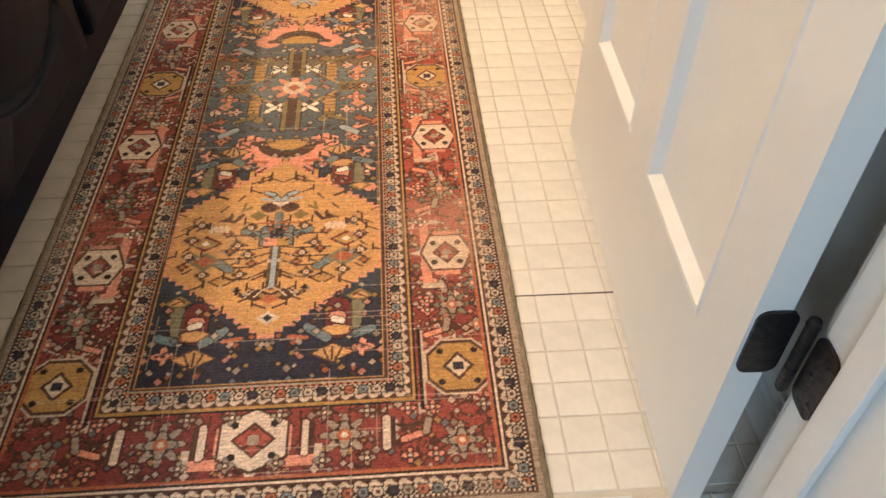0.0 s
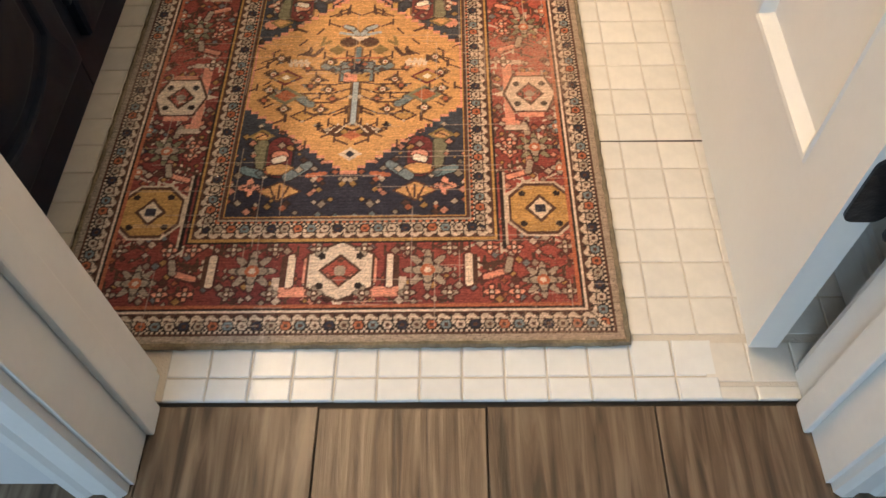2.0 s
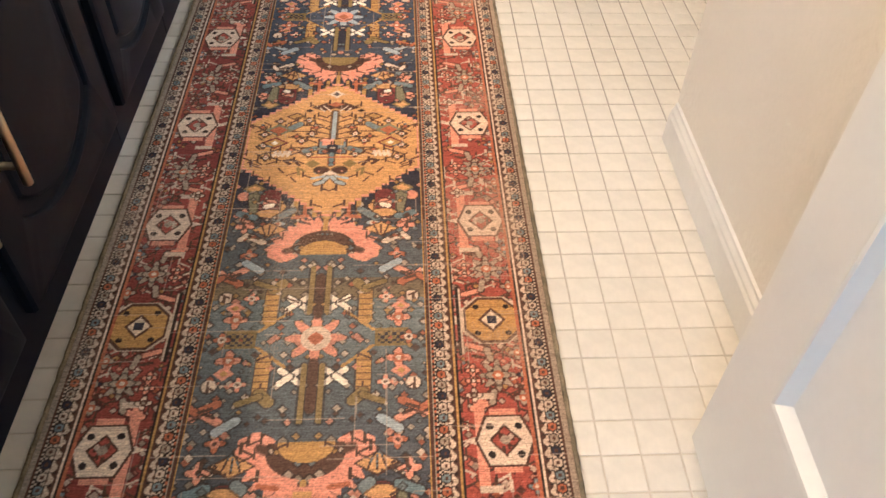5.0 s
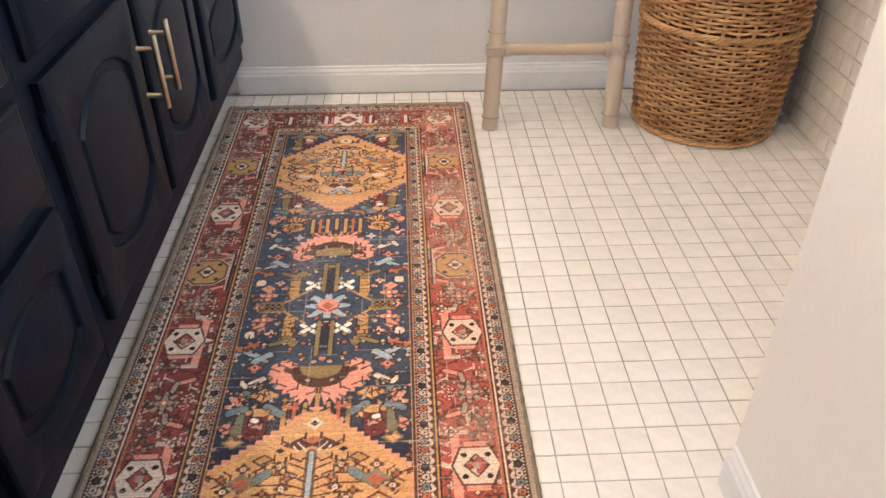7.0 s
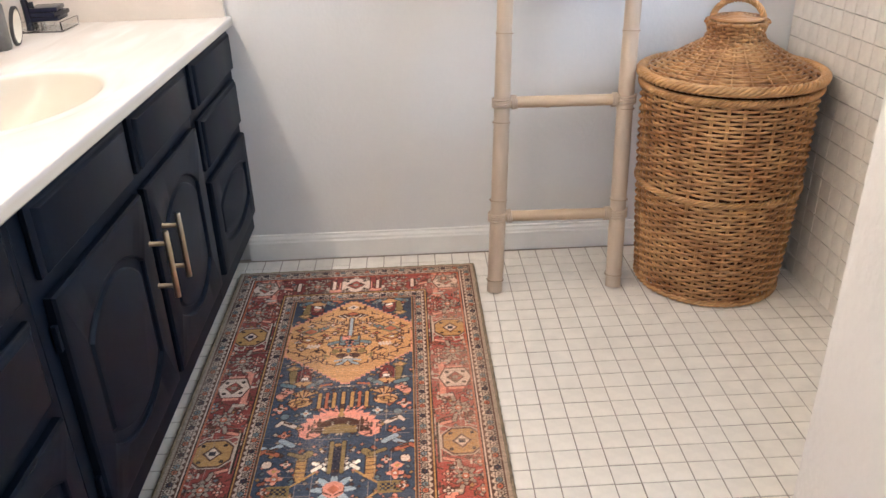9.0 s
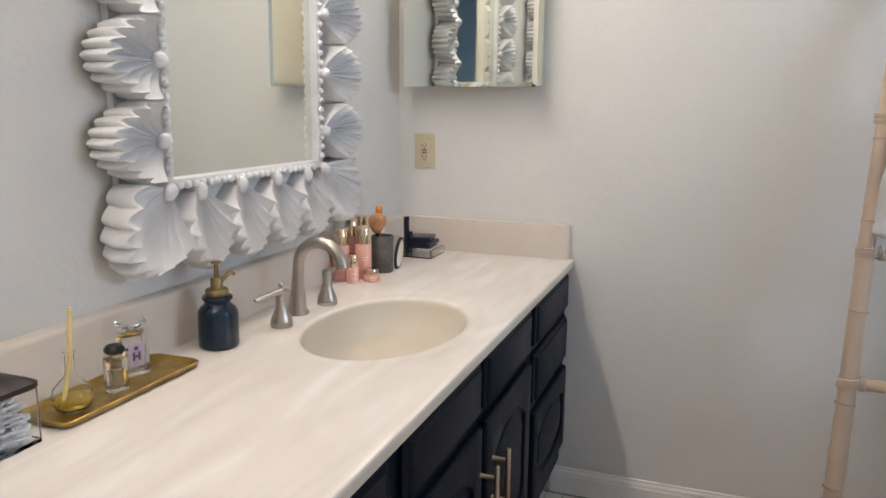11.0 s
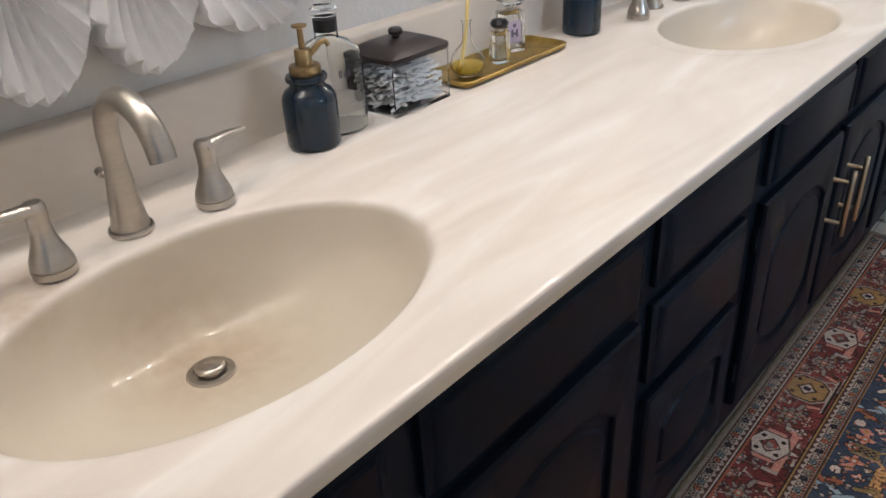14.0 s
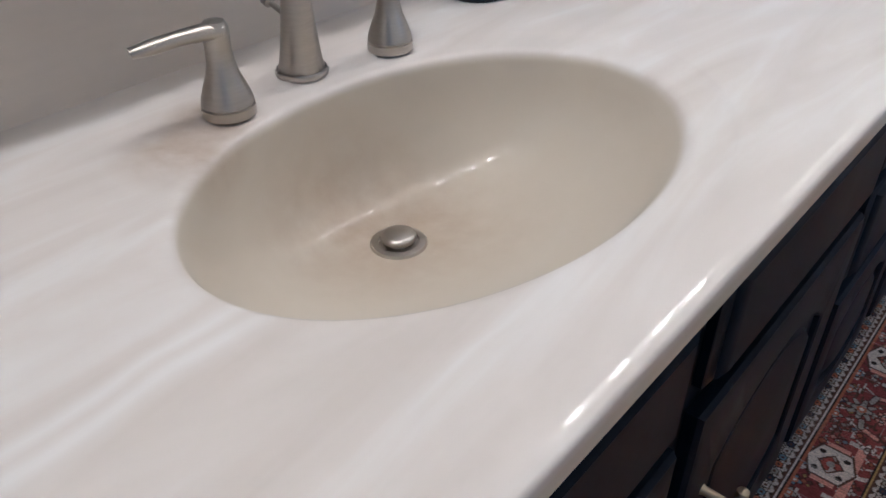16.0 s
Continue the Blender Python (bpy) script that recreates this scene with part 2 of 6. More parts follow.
def marble(name, coat):
    m = mat(name, (0.74, 0.66, 0.585), 0.40, vary=0.02, coat=coat, rvary=0.03, spec=0.25)
    m.node_tree.nodes["Principled BSDF"].inputs["Coat Roughness"].default_value = 0.075
    t = m.node_tree
    n, link = t.nodes, t.links.new
    co, mp = n.new("ShaderNodeTexCoord"), n.new("ShaderNodeMapping")
    mp.inputs["Scale"].default_value = (5.0, 0.9, 5.0)
    mp.inputs["Rotation"].default_value = (0, 0, radians(9))
    link(co.outputs["Object"], mp.inputs[0])
    a = n.new("ShaderNodeTexNoise")
    a.inputs["Scale"].default_value, a.inputs["Detail"].default_value, a.inputs["Distortion"].default_value = 2.2, 6, 1.4
    link(mp.outputs[0], a.inputs[0])
    r = n.new("ShaderNodeValToRGB")
    e = r.color_ramp.elements
    e[0].position, e[0].color = 0.30, (0.68, 0.63, 0.58, 1)
    e[1].position, e[1].color = 0.72, (0.82, 0.80, 0.77, 1)
    mid = e.new(0.52)
    mid.color = (0.745, 0.70, 0.655, 1)
    link(a.outputs[0], r.inputs[0])
    # a broad pale vein that runs into the nearer basin
    vx, vn, vm, vr, vmix = n.new("ShaderNodeSeparateXYZ"), n.new("ShaderNodeTexNoise"), n.new("ShaderNodeMath"), n.new("ShaderNodeValToRGB"), n.new("ShaderNodeMix")
    link(co.outputs["Object"], vx.inputs[0])
    vn.inputs["Scale"].default_value, vn.inputs["Detail"].default_value = 5.0, 3
    link(co.outputs["Object"], vn.inputs[0])
    vm.operation = "MULTIPLY_ADD"
    vm.inputs[1].default_value = 0.030
    link(vn.outputs[0], vm.inputs[0])
    link(vx.outputs["X"], vm.inputs[2])
    vo = n.new("ShaderNodeMath")
    vo.operation = "ADD"
    vo.inputs[1].default_value = 0.970
    link(vm.outputs[0], vo.inputs[0])
    ve = vr.color_ramp.elements
    ve[0].position, ve[0].color = 0.478, (0, 0, 0, 1)
    ve[1].position, ve[1].color = 0.525, (0, 0, 0, 1)
    for pos, val in ((0.488, 0.75), (0.497, 0.15), (0.506, 0.85), (0.515, 0.3)):
        ve.new(pos).color = (val, val, val, 1)
    link(vo.outputs[0], vr.inputs[0])
    vy, vk = n.new("ShaderNodeMapRange"), n.new("ShaderNodeMath")
    vy.inputs["From Min"].default_value, vy.inputs["From Max"].default_value = 1.86, 1.74
    link(vx.outputs["Y"], vy.inputs["Value"])
    vk.operation = "MULTIPLY"
    link(vr.outputs[0], vk.inputs[0])
    link(vy.outputs[0], vk.inputs[1])
    vmix.data_type = "RGBA"
    link(vk.outputs[0], vmix.inputs[0])
    link(r.outputs[0], vmix.inputs[6])
    vmix.inputs[7].default_value = (0.86, 0.85, 0.83, 1)
    # limescale and rust round the drains and the tap holes
    out = vmix.outputs[2]
    for cx, cy, cz, rad, k in ((-0.650, 1.99, 0.680, 0.13, 0.85), (-0.590, 2.05, 0.68, 0.13, 0.6), (-0.700, 1.855, CT, 0.065, 1.0), (-0.735, 1.91, CT, 0.05, 0.9), (-0.605, 3.35, 0.67, 0.10, 0.6), (-0.735, 3.24, CT, 0.06, 0.6)):
        d = n.new("ShaderNodeVectorMath")
        d.operation = "DISTANCE"
        d.inputs[1].default_value = (cx, cy, cz)
        link(co.outputs["Object"], d.inputs[0])
        q = n.new("ShaderNodeMapRange")
        q.inputs["From Min"].default_value, q.inputs["From Max"].default_value = rad, 0.02
        q.inputs["To Min"].default_value, q.inputs["To Max"].default_value = 0.0, k
        link(d.outputs["Value"], q.inputs["Value"])
        nn = n.new("ShaderNodeTexNoise")
        nn.inputs["Scale"].default_value, nn.inputs["Detail"].default_value = 38, 5
        link(co.outputs["Object"], nn.inputs[0])
        mm = n.new("ShaderNodeMath")
        mm.operation = "MULTIPLY"
        link(q.outputs[0], mm.inputs[0])
        link(nn.outputs[0], mm.inputs[1])
        mix = n.new("ShaderNodeMix")
        mix.data_type = "RGBA"
        link(mm.outputs[0], mix.inputs[0])
        link(out, mix.inputs[6])
        mix.inputs[7].default_value = (0.38, 0.28, 0.185, 1)
        out = mix.outputs[2]
    # shade of the bowls painted in: a darker, veinless beige below the rim
    xyz, low, bowl_shade = n.new("ShaderNodeSeparateXYZ"), n.new("ShaderNodeMapRange"), n.new("ShaderNodeMix")
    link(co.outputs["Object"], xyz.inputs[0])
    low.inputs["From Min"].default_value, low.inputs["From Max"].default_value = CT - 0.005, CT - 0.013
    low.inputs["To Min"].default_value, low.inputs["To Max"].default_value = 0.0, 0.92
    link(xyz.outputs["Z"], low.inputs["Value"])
    bowl_shade.data_type = "RGBA"
    link(low.outputs[0], bowl_shade.inputs[0])
    link(vmix.outputs[2], bowl_shade.inputs[6])
    bowl_shade.inputs[7].default_value = (0.615, 0.560, 0.465, 1)
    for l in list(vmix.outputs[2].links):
        if l.to_node != bowl_shade:
            link(bowl_shade.outputs[2], l.to_socket)
    link(out, n["Principled BSDF"].inputs["Base Color"])
    return m


def planks_material():
    m = mat("wood_look_plank", (0.30, 0.20, 0.12), 0.38, vary=0.1)
    t = m.node_tree
    n, link = t.nodes, t.links.new
    co, mp, info = n.new("ShaderNodeTexCoord"), n.new("ShaderNodeMapping"), n.new("ShaderNodeObjectInfo")
    mp.inputs["Scale"].default_value = (17, 1.3, 1)
    off = n.new("ShaderNodeVectorMath")
    off.operation = "MULTIPLY_ADD"
    off.inputs[1].default_value = (1, 1, 1)
    comb = n.new("ShaderNodeCombineXYZ")
    sc = n.new("ShaderNodeMath")
    sc.operation = "MULTIPLY"
    sc.inputs[1].default_value = 37.0
    link(info.outputs["Random"], sc.inputs[0])
    link(sc.outputs[0], comb.inputs[1])
    link(co.outputs["Object"], off.inputs[0])
    link(comb.outputs[0], off.inputs[2])
    link(off.outputs[0], mp.inputs[0])
    w = n.new("ShaderNodeTexNoise")
    w.inputs["Scale"].default_value, w.inputs["Detail"].default_value, w.inputs["Distortion"].default_value = 4.5, 10, 0.9
    link(mp.outputs[0], w.inputs[0])
    wave, mpw, blend = n.new("ShaderNodeTexWave"), n.new("ShaderNodeMapping"), n.new("ShaderNodeMath")
    mpw.inputs["Scale"].default_value = (7, 0.8, 1)
    link(off.outputs[0], mpw.inputs[0])
    link(mpw.outputs[0], wave.inputs[0])
    wave.inputs["Scale"].default_value, wave.inputs["Distortion"].default_value, wave.inputs["Detail"].default_value = 1.6, 9, 3
    wave.inputs["Detail Scale"].default_value = 1.2
    blend.operation = "MULTIPLY_ADD"
    blend.inputs[1].default_value = 0.14
    link(wave.outputs["Fac"], blend.inputs[0])
    link(w.outputs[0], blend.inputs[2])
    r = n.new("ShaderNodeValToRGB")
    e = r.color_ramp.elements
    e[0].position, e[0].color = 0.36, (0.062, 0.040, 0.025, 1)
    e[1].position, e[1].color = 0.76, (0.235, 0.168, 0.112, 1)
    mid = e.new(0.56)
    mid.color = (0.15, 0.098, 0.060, 1)
    link(blend.outputs[0], r.inputs[0])
    hs = n.new("ShaderNodeHueSaturation")
    mv = n.new("ShaderNodeMath")
    mv.operation = "MULTIPLY_ADD"
    mv.inputs[1].default_value, mv.inputs[2].default_value = 0.35, 0.82
    link(info.outputs["Random"], mv.inputs[0])
    link(mv.outputs[0], hs.inputs["Value"])
    link(r.outputs[0], hs.inputs["Color"])
    link(hs.outputs[0], n["Principled BSDF"].inputs["Base Color"])
    b = n.new("ShaderNodeBump")
    b.inputs["Strength"].default_value, b.inputs["Distance"].default_value = 0.35, 0.004
    link(w.outputs[0], b.inputs["Height"])
    link(b.outputs[0], n["Principled BSDF"].inputs["Normal"])
    return m


def rug_material():
    m = mat("knotted_wool", (0.3, 0.1, 0.07), 0.95, vary=0.0, spec=0.15)
    t = m.node_tree
    n, link = t.nodes, t.links.new
    at = n.new("ShaderNodeAttribute")
    at.attribute_name = "knots"
    co, mp = n.new("ShaderNodeTexCoord"), n.new("ShaderNodeMapping")
    mp.inputs["Scale"].default_value = (90, 520, 1)
    link(co.outputs["Object"], mp.inputs[0])
    nz = n.new("ShaderNodeTexNoise")
    nz.inputs["Scale"].default_value, nz.inputs["Detail"].default_value = 1.0, 2
    link(mp.outputs[0], nz.inputs[0])
    hs, mv = n.new("ShaderNodeHueSaturation"), n.new("ShaderNodeMath")
    mv.operation = "MULTIPLY_ADD"
    mv.inputs[1].default_value, mv.inputs[2].default_value = 1.1, 0.45
    link(nz.outputs[0], mv.inputs[0])
    link(mv.outputs[0], hs.inputs["Value"])
    link(at.outputs["Color"], hs.inputs["Color"])
    link(hs.outputs[0], n["Principled BSDF"].inputs["Base Color"])
    b = n.new("ShaderNodeBump")
    b.inputs["Strength"].default_value, b.inputs["Distance"].default_value = 0.5, 0.003
    link(nz.outputs[0], b.inputs["Height"])
    link(b.outputs[0], n["Principled BSDF"].inputs["Normal"])
    return m


M["dull_marble"] = mat("plain_cultured_marble", (0.68, 0.615, 0.54), 0.40, vary=0.04, scale=4, fine=0.02, stretch=(1, 0.25, 1), spec=0.35)
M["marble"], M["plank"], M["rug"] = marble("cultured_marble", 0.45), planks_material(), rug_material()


# ---- mesh helpers ----
def box(bm, x0, x1, y0, y1, z0, z1, bevel=0.0, seg=2):
    m = Matrix.LocRotScale(((x0 + x1) / 2, (y0 + y1) / 2, (z0 + z1) / 2), None, (abs(x1 - x0), abs(y1 - y0), abs(z1 - z0)))
    made = bmesh.ops.create_cube(bm, size=1, matrix=m)["verts"]
    if bevel:
        edges = list({e for v in made for e in v.link_edges})
        bmesh.ops.bevel(bm, geom=edges, offset=bevel, segments=seg, affect="EDGES", profile=0.6)
    return bm


def boxed(*a, bevel=0.0, seg=2):
    return box(bmesh.new(), *a, bevel=bevel, seg=seg)


def lathe(bm, profile, at, seg=32, axis=None, close=True):
    """Turns (radius, height) pairs round an upright axis at a place; axis: another direction."""
    turn = Vector(axis).to_track_quat("Z", "Y").to_matrix() if axis else Matrix.Identity(3)
    rings = []
    for r, h in profile:
        rings.append([bm.verts.new(Vector(at) + turn @ Vector((r * math.cos(2 * math.pi * i / seg), r * math.sin(2 * math.pi * i / seg), h))) for i in range(seg)])
    for a, b in zip(rings, rings[1:]):
        for i in range(seg):
            bm.faces.new((a[i], a[(i + 1) % seg], b[(i + 1) % seg], b[i]))
    if close:
        bm.faces.new(rings[0][::-1])
        bm.faces.new(rings[-1])
    return bm


def tube(bm, points, radii, seg=10, closed=False):
    pts = [Vector(p) for p in points]
    n = len(pts)
    if not hasattr(radii, "__len__"):
        radii = [radii] * n
    rings, side = [], None
    for i, p in enumerate(pts):
        d = (pts[(i + 1) % n] - pts[i - 1]) if closed else (pts[min(i + 1, n - 1)] - pts[max(i - 1, 0)])
        d.normalize()
        if side is None:
            side = d.orthogonal().normalized()
        side = (side - d * side.dot(d)).normalized()
        up = d.cross(side)
        rings.append([bm.verts.new(p + radii[i] * (math.cos(2 * math.pi * k / seg) * side + math.sin(2 * math.pi * k / seg) * up)) for k in range(seg)])
    for i in range(n if closed else n - 1):
        a, b = rings[i], rings[(i + 1) % n]
        for k in range(seg):
            bm.faces.new((a[k], a[(k + 1) % seg], b[(k + 1) % seg], b[k]))
    if not closed:
        bm.faces.new(rings[0][::-1])
        bm.faces.new(rings[-1])
    return bm


def extrude_profile(bm, prof, place, y0, y1):
    """A closed 2D profile, set up by place(a, b, s) and swept from s = y0 to y1."""
    a = [bm.verts.new(place(p, q, y0)) for p, q in prof]
    b = [bm.verts.new(place(p, q, y1)) for p, q in prof]
    n = len(prof)
    for i in range(n):
        bm.faces.new((a[i], a[(i + 1) % n], b[(i + 1) % n], b[i]))
    bm.faces.new(a[::-1])
    bm.faces.new(b)
    return bm


def bridge(bm, loops):
    for p, q in zip(loops, loops[1:]):
        n = len(p)
        for i in range(n):
            bm.faces.new((p[i], p[(i + 1) % n], q[(i + 1) % n], q[i]))


def rect_round(x0, x1, y0, y1, r, n=5):
    pts = []
    for cx, cy, a0 in ((x1 - r, y1 - r, 0), (x0 + r, y1 - r, 90), (x0 + r, y0 + r, 180), (x1 - r, y0 + r, 270)):
        pts += [(cx + r * math.cos(radians(a0 + 90 * i / n)), cy + r * math.sin(radians(a0 + 90 * i / n))) for i in range(n + 1)]
    return pts


def finish(bm, name, material, smooth=True, angle=40, turn=True):
    if turn:
        bmesh.ops.recalc_face_normals(bm, faces=bm.faces)
    data = bpy.data.meshes.new(name)
    bm.to_mesh(data)
    bm.free()
    data.materials.append(material)
    if smooth:
        data.polygons.foreach_set("use_smooth", [True] * len(data.polygons))
        data.set_sharp_from_angle(angle=radians(angle))
    return data


def base(name, at, label, category, group="", kind=""):
    ob = new(name)
    ob.empty_display_size = 0.05
    ob.location = at
    return tagged(ob, label, category, group, kind)


def part(name, bm, material, parent, label="", smooth=True, angle=40, turn=True):
    """A mesh, in world coordinates, under a thing or a part."""
    ob = new(name, finish(bm, name, material, smooth, angle, turn))
    ob.parent = parent
    top = parent
    while top.parent:
        top = top.parent
    if parent is top:
        ob.matrix_parent_inverse = Matrix.Translation(top.location).inverted()
    if label:
        ob["label"] = label
    return ob


def solo(name, bm, material, label, category="", group="", kind="", smooth=True, angle=40):
    return tagged(new(name, finish(bm, name, material, smooth, angle)), label, category, group, kind)


def moved(ob, dx=0.0, dy=0.0, dz=0.0, turn=0.0):
    x, y, z = ob.location
    return copy_thing(ob, pose(x + dx, y + dy, z + dz, 0, 0, turn))


# ---- structure ----
def structure(name, bm, material, label, smooth=False):
    return solo(name, bm, material, label, kind="structure", smooth=smooth)


floor = structure("floor", boxed(XL - 0.1, 2.7, 1.0935, YF + 0.1, -0.12, -0.0016), M["grout"], "grouted bathroom floor of small cream square tiles")
hall = structure("floor_hall", boxed(-1.6, 2.0, -1.7, 1.0935, -0.12, -0.008), M["dark_grout"], "hall floor of brown wood-look planks")
structure("wall_west", boxed(XL - 0.1, XL, YD, YF, 0, H), M["wall"], "white textured wall behind the vanity")
structure("wall_north", boxed(XL - 0.1, 2.7, YF, YF + 0.1, 0, H), M["wall"], "pale grey-white textured end wall")
structure("wall_east", boxed(XB, XB + 0.12, YD, YB, 0, H), M["cream_wall"], "cream-white textured short wall behind the door")
structure("wall_nook", boxed(XB + 0.12, 2.7, YB - 0.12, YB, 0, H), M["wall"], "white wall of the shower nook")
wb = bmesh.new()
box(wb, XL - 0.1, JL - 0.02, YH, YD, 0, H)
box(wb, JR + 0.02, 2.0, YH, YD, 0, H)
box(wb, JL - 0.02, JR + 0.02, YH, YD, 2.07, H)
structure("wall_south", wb, M["wall"], "white wall with the open doorway to the hall")
structure("ceiling", boxed(XL - 0.1, 2.7, YH, YF + 0.1, H, H + 0.1), M["ceiling"], "white ceiling")
structure("ceiling_hall", boxed(-1.6, 2.0, -1.7, YH, H, H + 0.1), M["ceiling"], "white hall ceiling")
hw = bmesh.new()
box(hw, -1.7, -1.6, -1.7, YD, 0, H)
box(hw, 2.0, 2.1, -1.7, YH, 0, H)
box(hw, -1.6, -1.5, -1.7, -1.6, 0, H)
box(hw, -0.4, 2.0, -1.7, -1.6, 0, H)
box(hw, -1.5, -0.4, -1.7, -1.6, 0, 0.85)
box(hw, -1.5, -0.4, -1.7, -1.6, 2.15, H)
box(hw, -1.6, XL - 0.1, YH, YD, 0, H)
structure("wall_hall", hw, M["wall"], "white hall walls with a window")
sw = bmesh.new()
box(sw, 2.6, 2.7, YB, 2.70, 0, H)
box(sw, 2.6, 2.7, 3.50, YF, 0, H)
box(sw, 2.6, 2.7, 2.70, 3.50, 0, 1.4)
box(sw, 2.6, 2.7, 2.70, 3.50, 2.1, H)
structure("wall_shower", sw, M["wall"], "unseen outer shower wall with an added window")
half = structure("wall_half", boxed(XR + 0.006, XR + 0.10, YB, YF, 0, 0.945), M["pale_grout"], "half wall clad in small beige square tiles")

# skirting with a stepped top
BB = [(0, 0), (0.013, 0), (0.013, 0.062), (0.010, 0.068), (0.010, 0.074), (0.005, 0.082), (0.005, 0.088), (0, 0.09)]
sk = bmesh.new()
extrude_profile(sk, BB, lambda a, b, s: (s, YF - a, b), -0.33, XR + 0.004)
structure("baseboard_north", sk, M["trim"], "white painted skirting board")
sk = bmesh.new()
extrude_profile(sk, BB, lambda a, b, s: (XB - a, s, b + 0.004), YD, YB - 0.005)
structure("baseboard_east", sk, M["trim"], "white painted skirting board behind the door")

# door lining, stops and casing
CAS = [(0, 0), (0, 0.012), (0.008, 0.018), (0.020, 0.018), (0.024, 0.013), (0.040, 0.013), (0.046, 0.017), (0.058, 0.017), (0.064, 0.009), (0.064, 0)]
for nm, x, s in (("jamb_west", JL, -1), ("jamb_east", JR, 1)):
    jb = bmesh.new()
    box(jb, x, x + s * 0.02, YH - 0.002, YD + 0.002, 0, 2.05, bevel=0.0015)
    structure("trim_" + nm, jb, M["trim"], "white painted door lining")
    st = bmesh.new()
    box(st, x - s * 0.010, x, 1.048, 1.085, 0, 2.04, bevel=0.003)
    structure("trim_stop_" + nm, st, M["trim"], "white painted door stop")
    cs = bmesh.new()
    extrude_profile(cs, CAS, lambda a, b, q: (x + s * (0.006 + a), YH - b, q), 0, 2.13)
    structure("trim_casing_" + nm, cs, M["trim"], "white moulded door casing, scuffed at the foot")
    cb = bmesh.new()
    extrude_profile(cb, CAS, lambda a, b, q: (x + s * (0.006 + a), YD + b, q), 0, 2.13)
    structure("trim_inner_casing_" + nm, cb, M["trim"], "white moulded door casing on the bathroom side")
hd = bmesh.new()
box(hd, JL, JR, YH - 0.002, YD + 0.002, 2.05, 2.07)
box(hd, JL - 0.07, JR + 0.07, YH - 0.015, YH, 2.056, 2.12)
structure("trim_head", hd, M["trim"], "white door head")


# ---- the open door ----
def door_leaf():
    """Six sunk panels in a leaf that lies along +y from its hinge, face towards -x."""
    w, h, th = 0.775, 2.02, 0.036
    root = base("door_1", (0.577, 1.157, 0.012), "open white six-panel door with black hinges", "door", kind="structure")
    bm = bmesh.new()
    ys = [0, 0.090, 0.336, 0.430, 0.676, w]
    zs = [0, 0.246, 0.84, 0.96, 1.53, 1.62, 1.90, h]
    holes = {(1, 1), (3, 1), (1, 3), (3, 3), (1, 5), (3, 5)}
    for face, sign in ((0.0, 1), (th, -1)):
        for i in range(5):
            for j in range(7):
                a, b, c, d = ys[i], ys[i + 1], zs[j], zs[j + 1]
                if (i, j) not in holes:
                    bm.faces.new([bm.verts.new(v) for v in ((face, a, c), (face, b, c), (face, b, d), (face, a, d))])
                    continue
                loops = []
                for inset, depth in ((0, 0), (0.003, -0.0022), (0.008, -0.001), (0.014, 0.009), (0.018, 0.0135), (0.022, 0.0142)):
                    x = face + sign * depth
                    loops.append([bm.verts.new(v) for v in ((x, a + inset, c + inset), (x, b - inset, c + inset), (x, b - inset, d - inset), (x, a + inset, d - inset))])
                for p, q in zip(loops, loops[1:]):
                    for k in range(4):
                        bm.faces.new((p[k], p[(k + 1) % 4], q[(k + 1) % 4], q[k]))
                bm.faces.new(loops[-1])
    for a, b in (((0, 0), (w, 0)), ((w, 0), (w, h)), ((w, h), (0, h)), ((0, h), (0, 0))):
        bm.faces.new([bm.verts.new(v) for v in ((0, *a), (th, *a), (th, *b), (0, *b))])
    bmesh.ops.remove_doubles(bm, verts=bm.verts, dist=1e-5)
    leaf = new("leaf", finish(bm, "leaf", M["door"], True, 15))
    leaf.parent = root
    for hz in (0.27, 1.02, 1.78):
        hb = bmesh.new()
        loops = [[hb.verts.new((x, y, z)) for x, z in rect_round(0.004, 0.044, hz, hz + 0.09, 0.012)] for y in (0.0005, -0.0028, -0.0036)]
        bridge(hb, loops)
        hb.faces.new(loops[-1])
        hinge = new("hinge", finish(hb, "hinge", M["black"]))
        hinge.parent = root
        hinge["label"] = "black painted steel butt hinge"
        kb = bmesh.new()
        lathe(kb, [(0.0001, -0.006), (0.004, -0.005), (0.0065, 0), (0.0065, 0.030), (0.0058, 0.0305), (0.0058, 0.031), (0.0065, 0.0315), (0.0065, 0.06), (0.0058, 0.0605), (0.0065, 0.061), (0.0065, 0.09), (0.0075, 0.092), (0.006, 0.098), (0.0001, 0.101)], (0.046, -0.020, hz), 16)
        kn = new("knuckle", finish(kb, "knuckle", M["black"]))
        kn.parent = hinge
        lb = bmesh.new()
        b2 = bmesh.new()
        loops = [[b2.verts.new((x, q, z)) for q, z in rect_round(-0.066, -0.027, hz, hz + 0.09, 0.012)] for x in (0.0548, 0.0522, 0.0515)]
        bridge(b2, loops)
        b2.faces.new(loops[-1])
        jl = new("jamb_plate", finish(b2, "jamb_plate", M["black"]))
        jl.parent = hinge
        for sy, sz in ((-0.056, 0.018), (-0.042, 0.045), (-0.056, 0.072)):
            lathe(lb, [(0.0001, 0.0012), (0.002, 0.0010), (0.0036, 0.0)], (0.0515, sy, hz + sz), 10, axis=(-1, 0, 0), close=False)
        sc = new("screw", finish(lb, "screw", M["black"]))
        sc.parent = hinge
    kb = bmesh.new()
    lathe(kb, [(0.032, 0), (0.032, 0.006), (0.012, 0.010), (0.011, 0.03), (0.022, 0.04), (0.027, 0.052), (0.020, 0.064), (0.0001, 0.067)], (0.0, w - 0.065, 0.95), 24, axis=(-1, 0, 0))
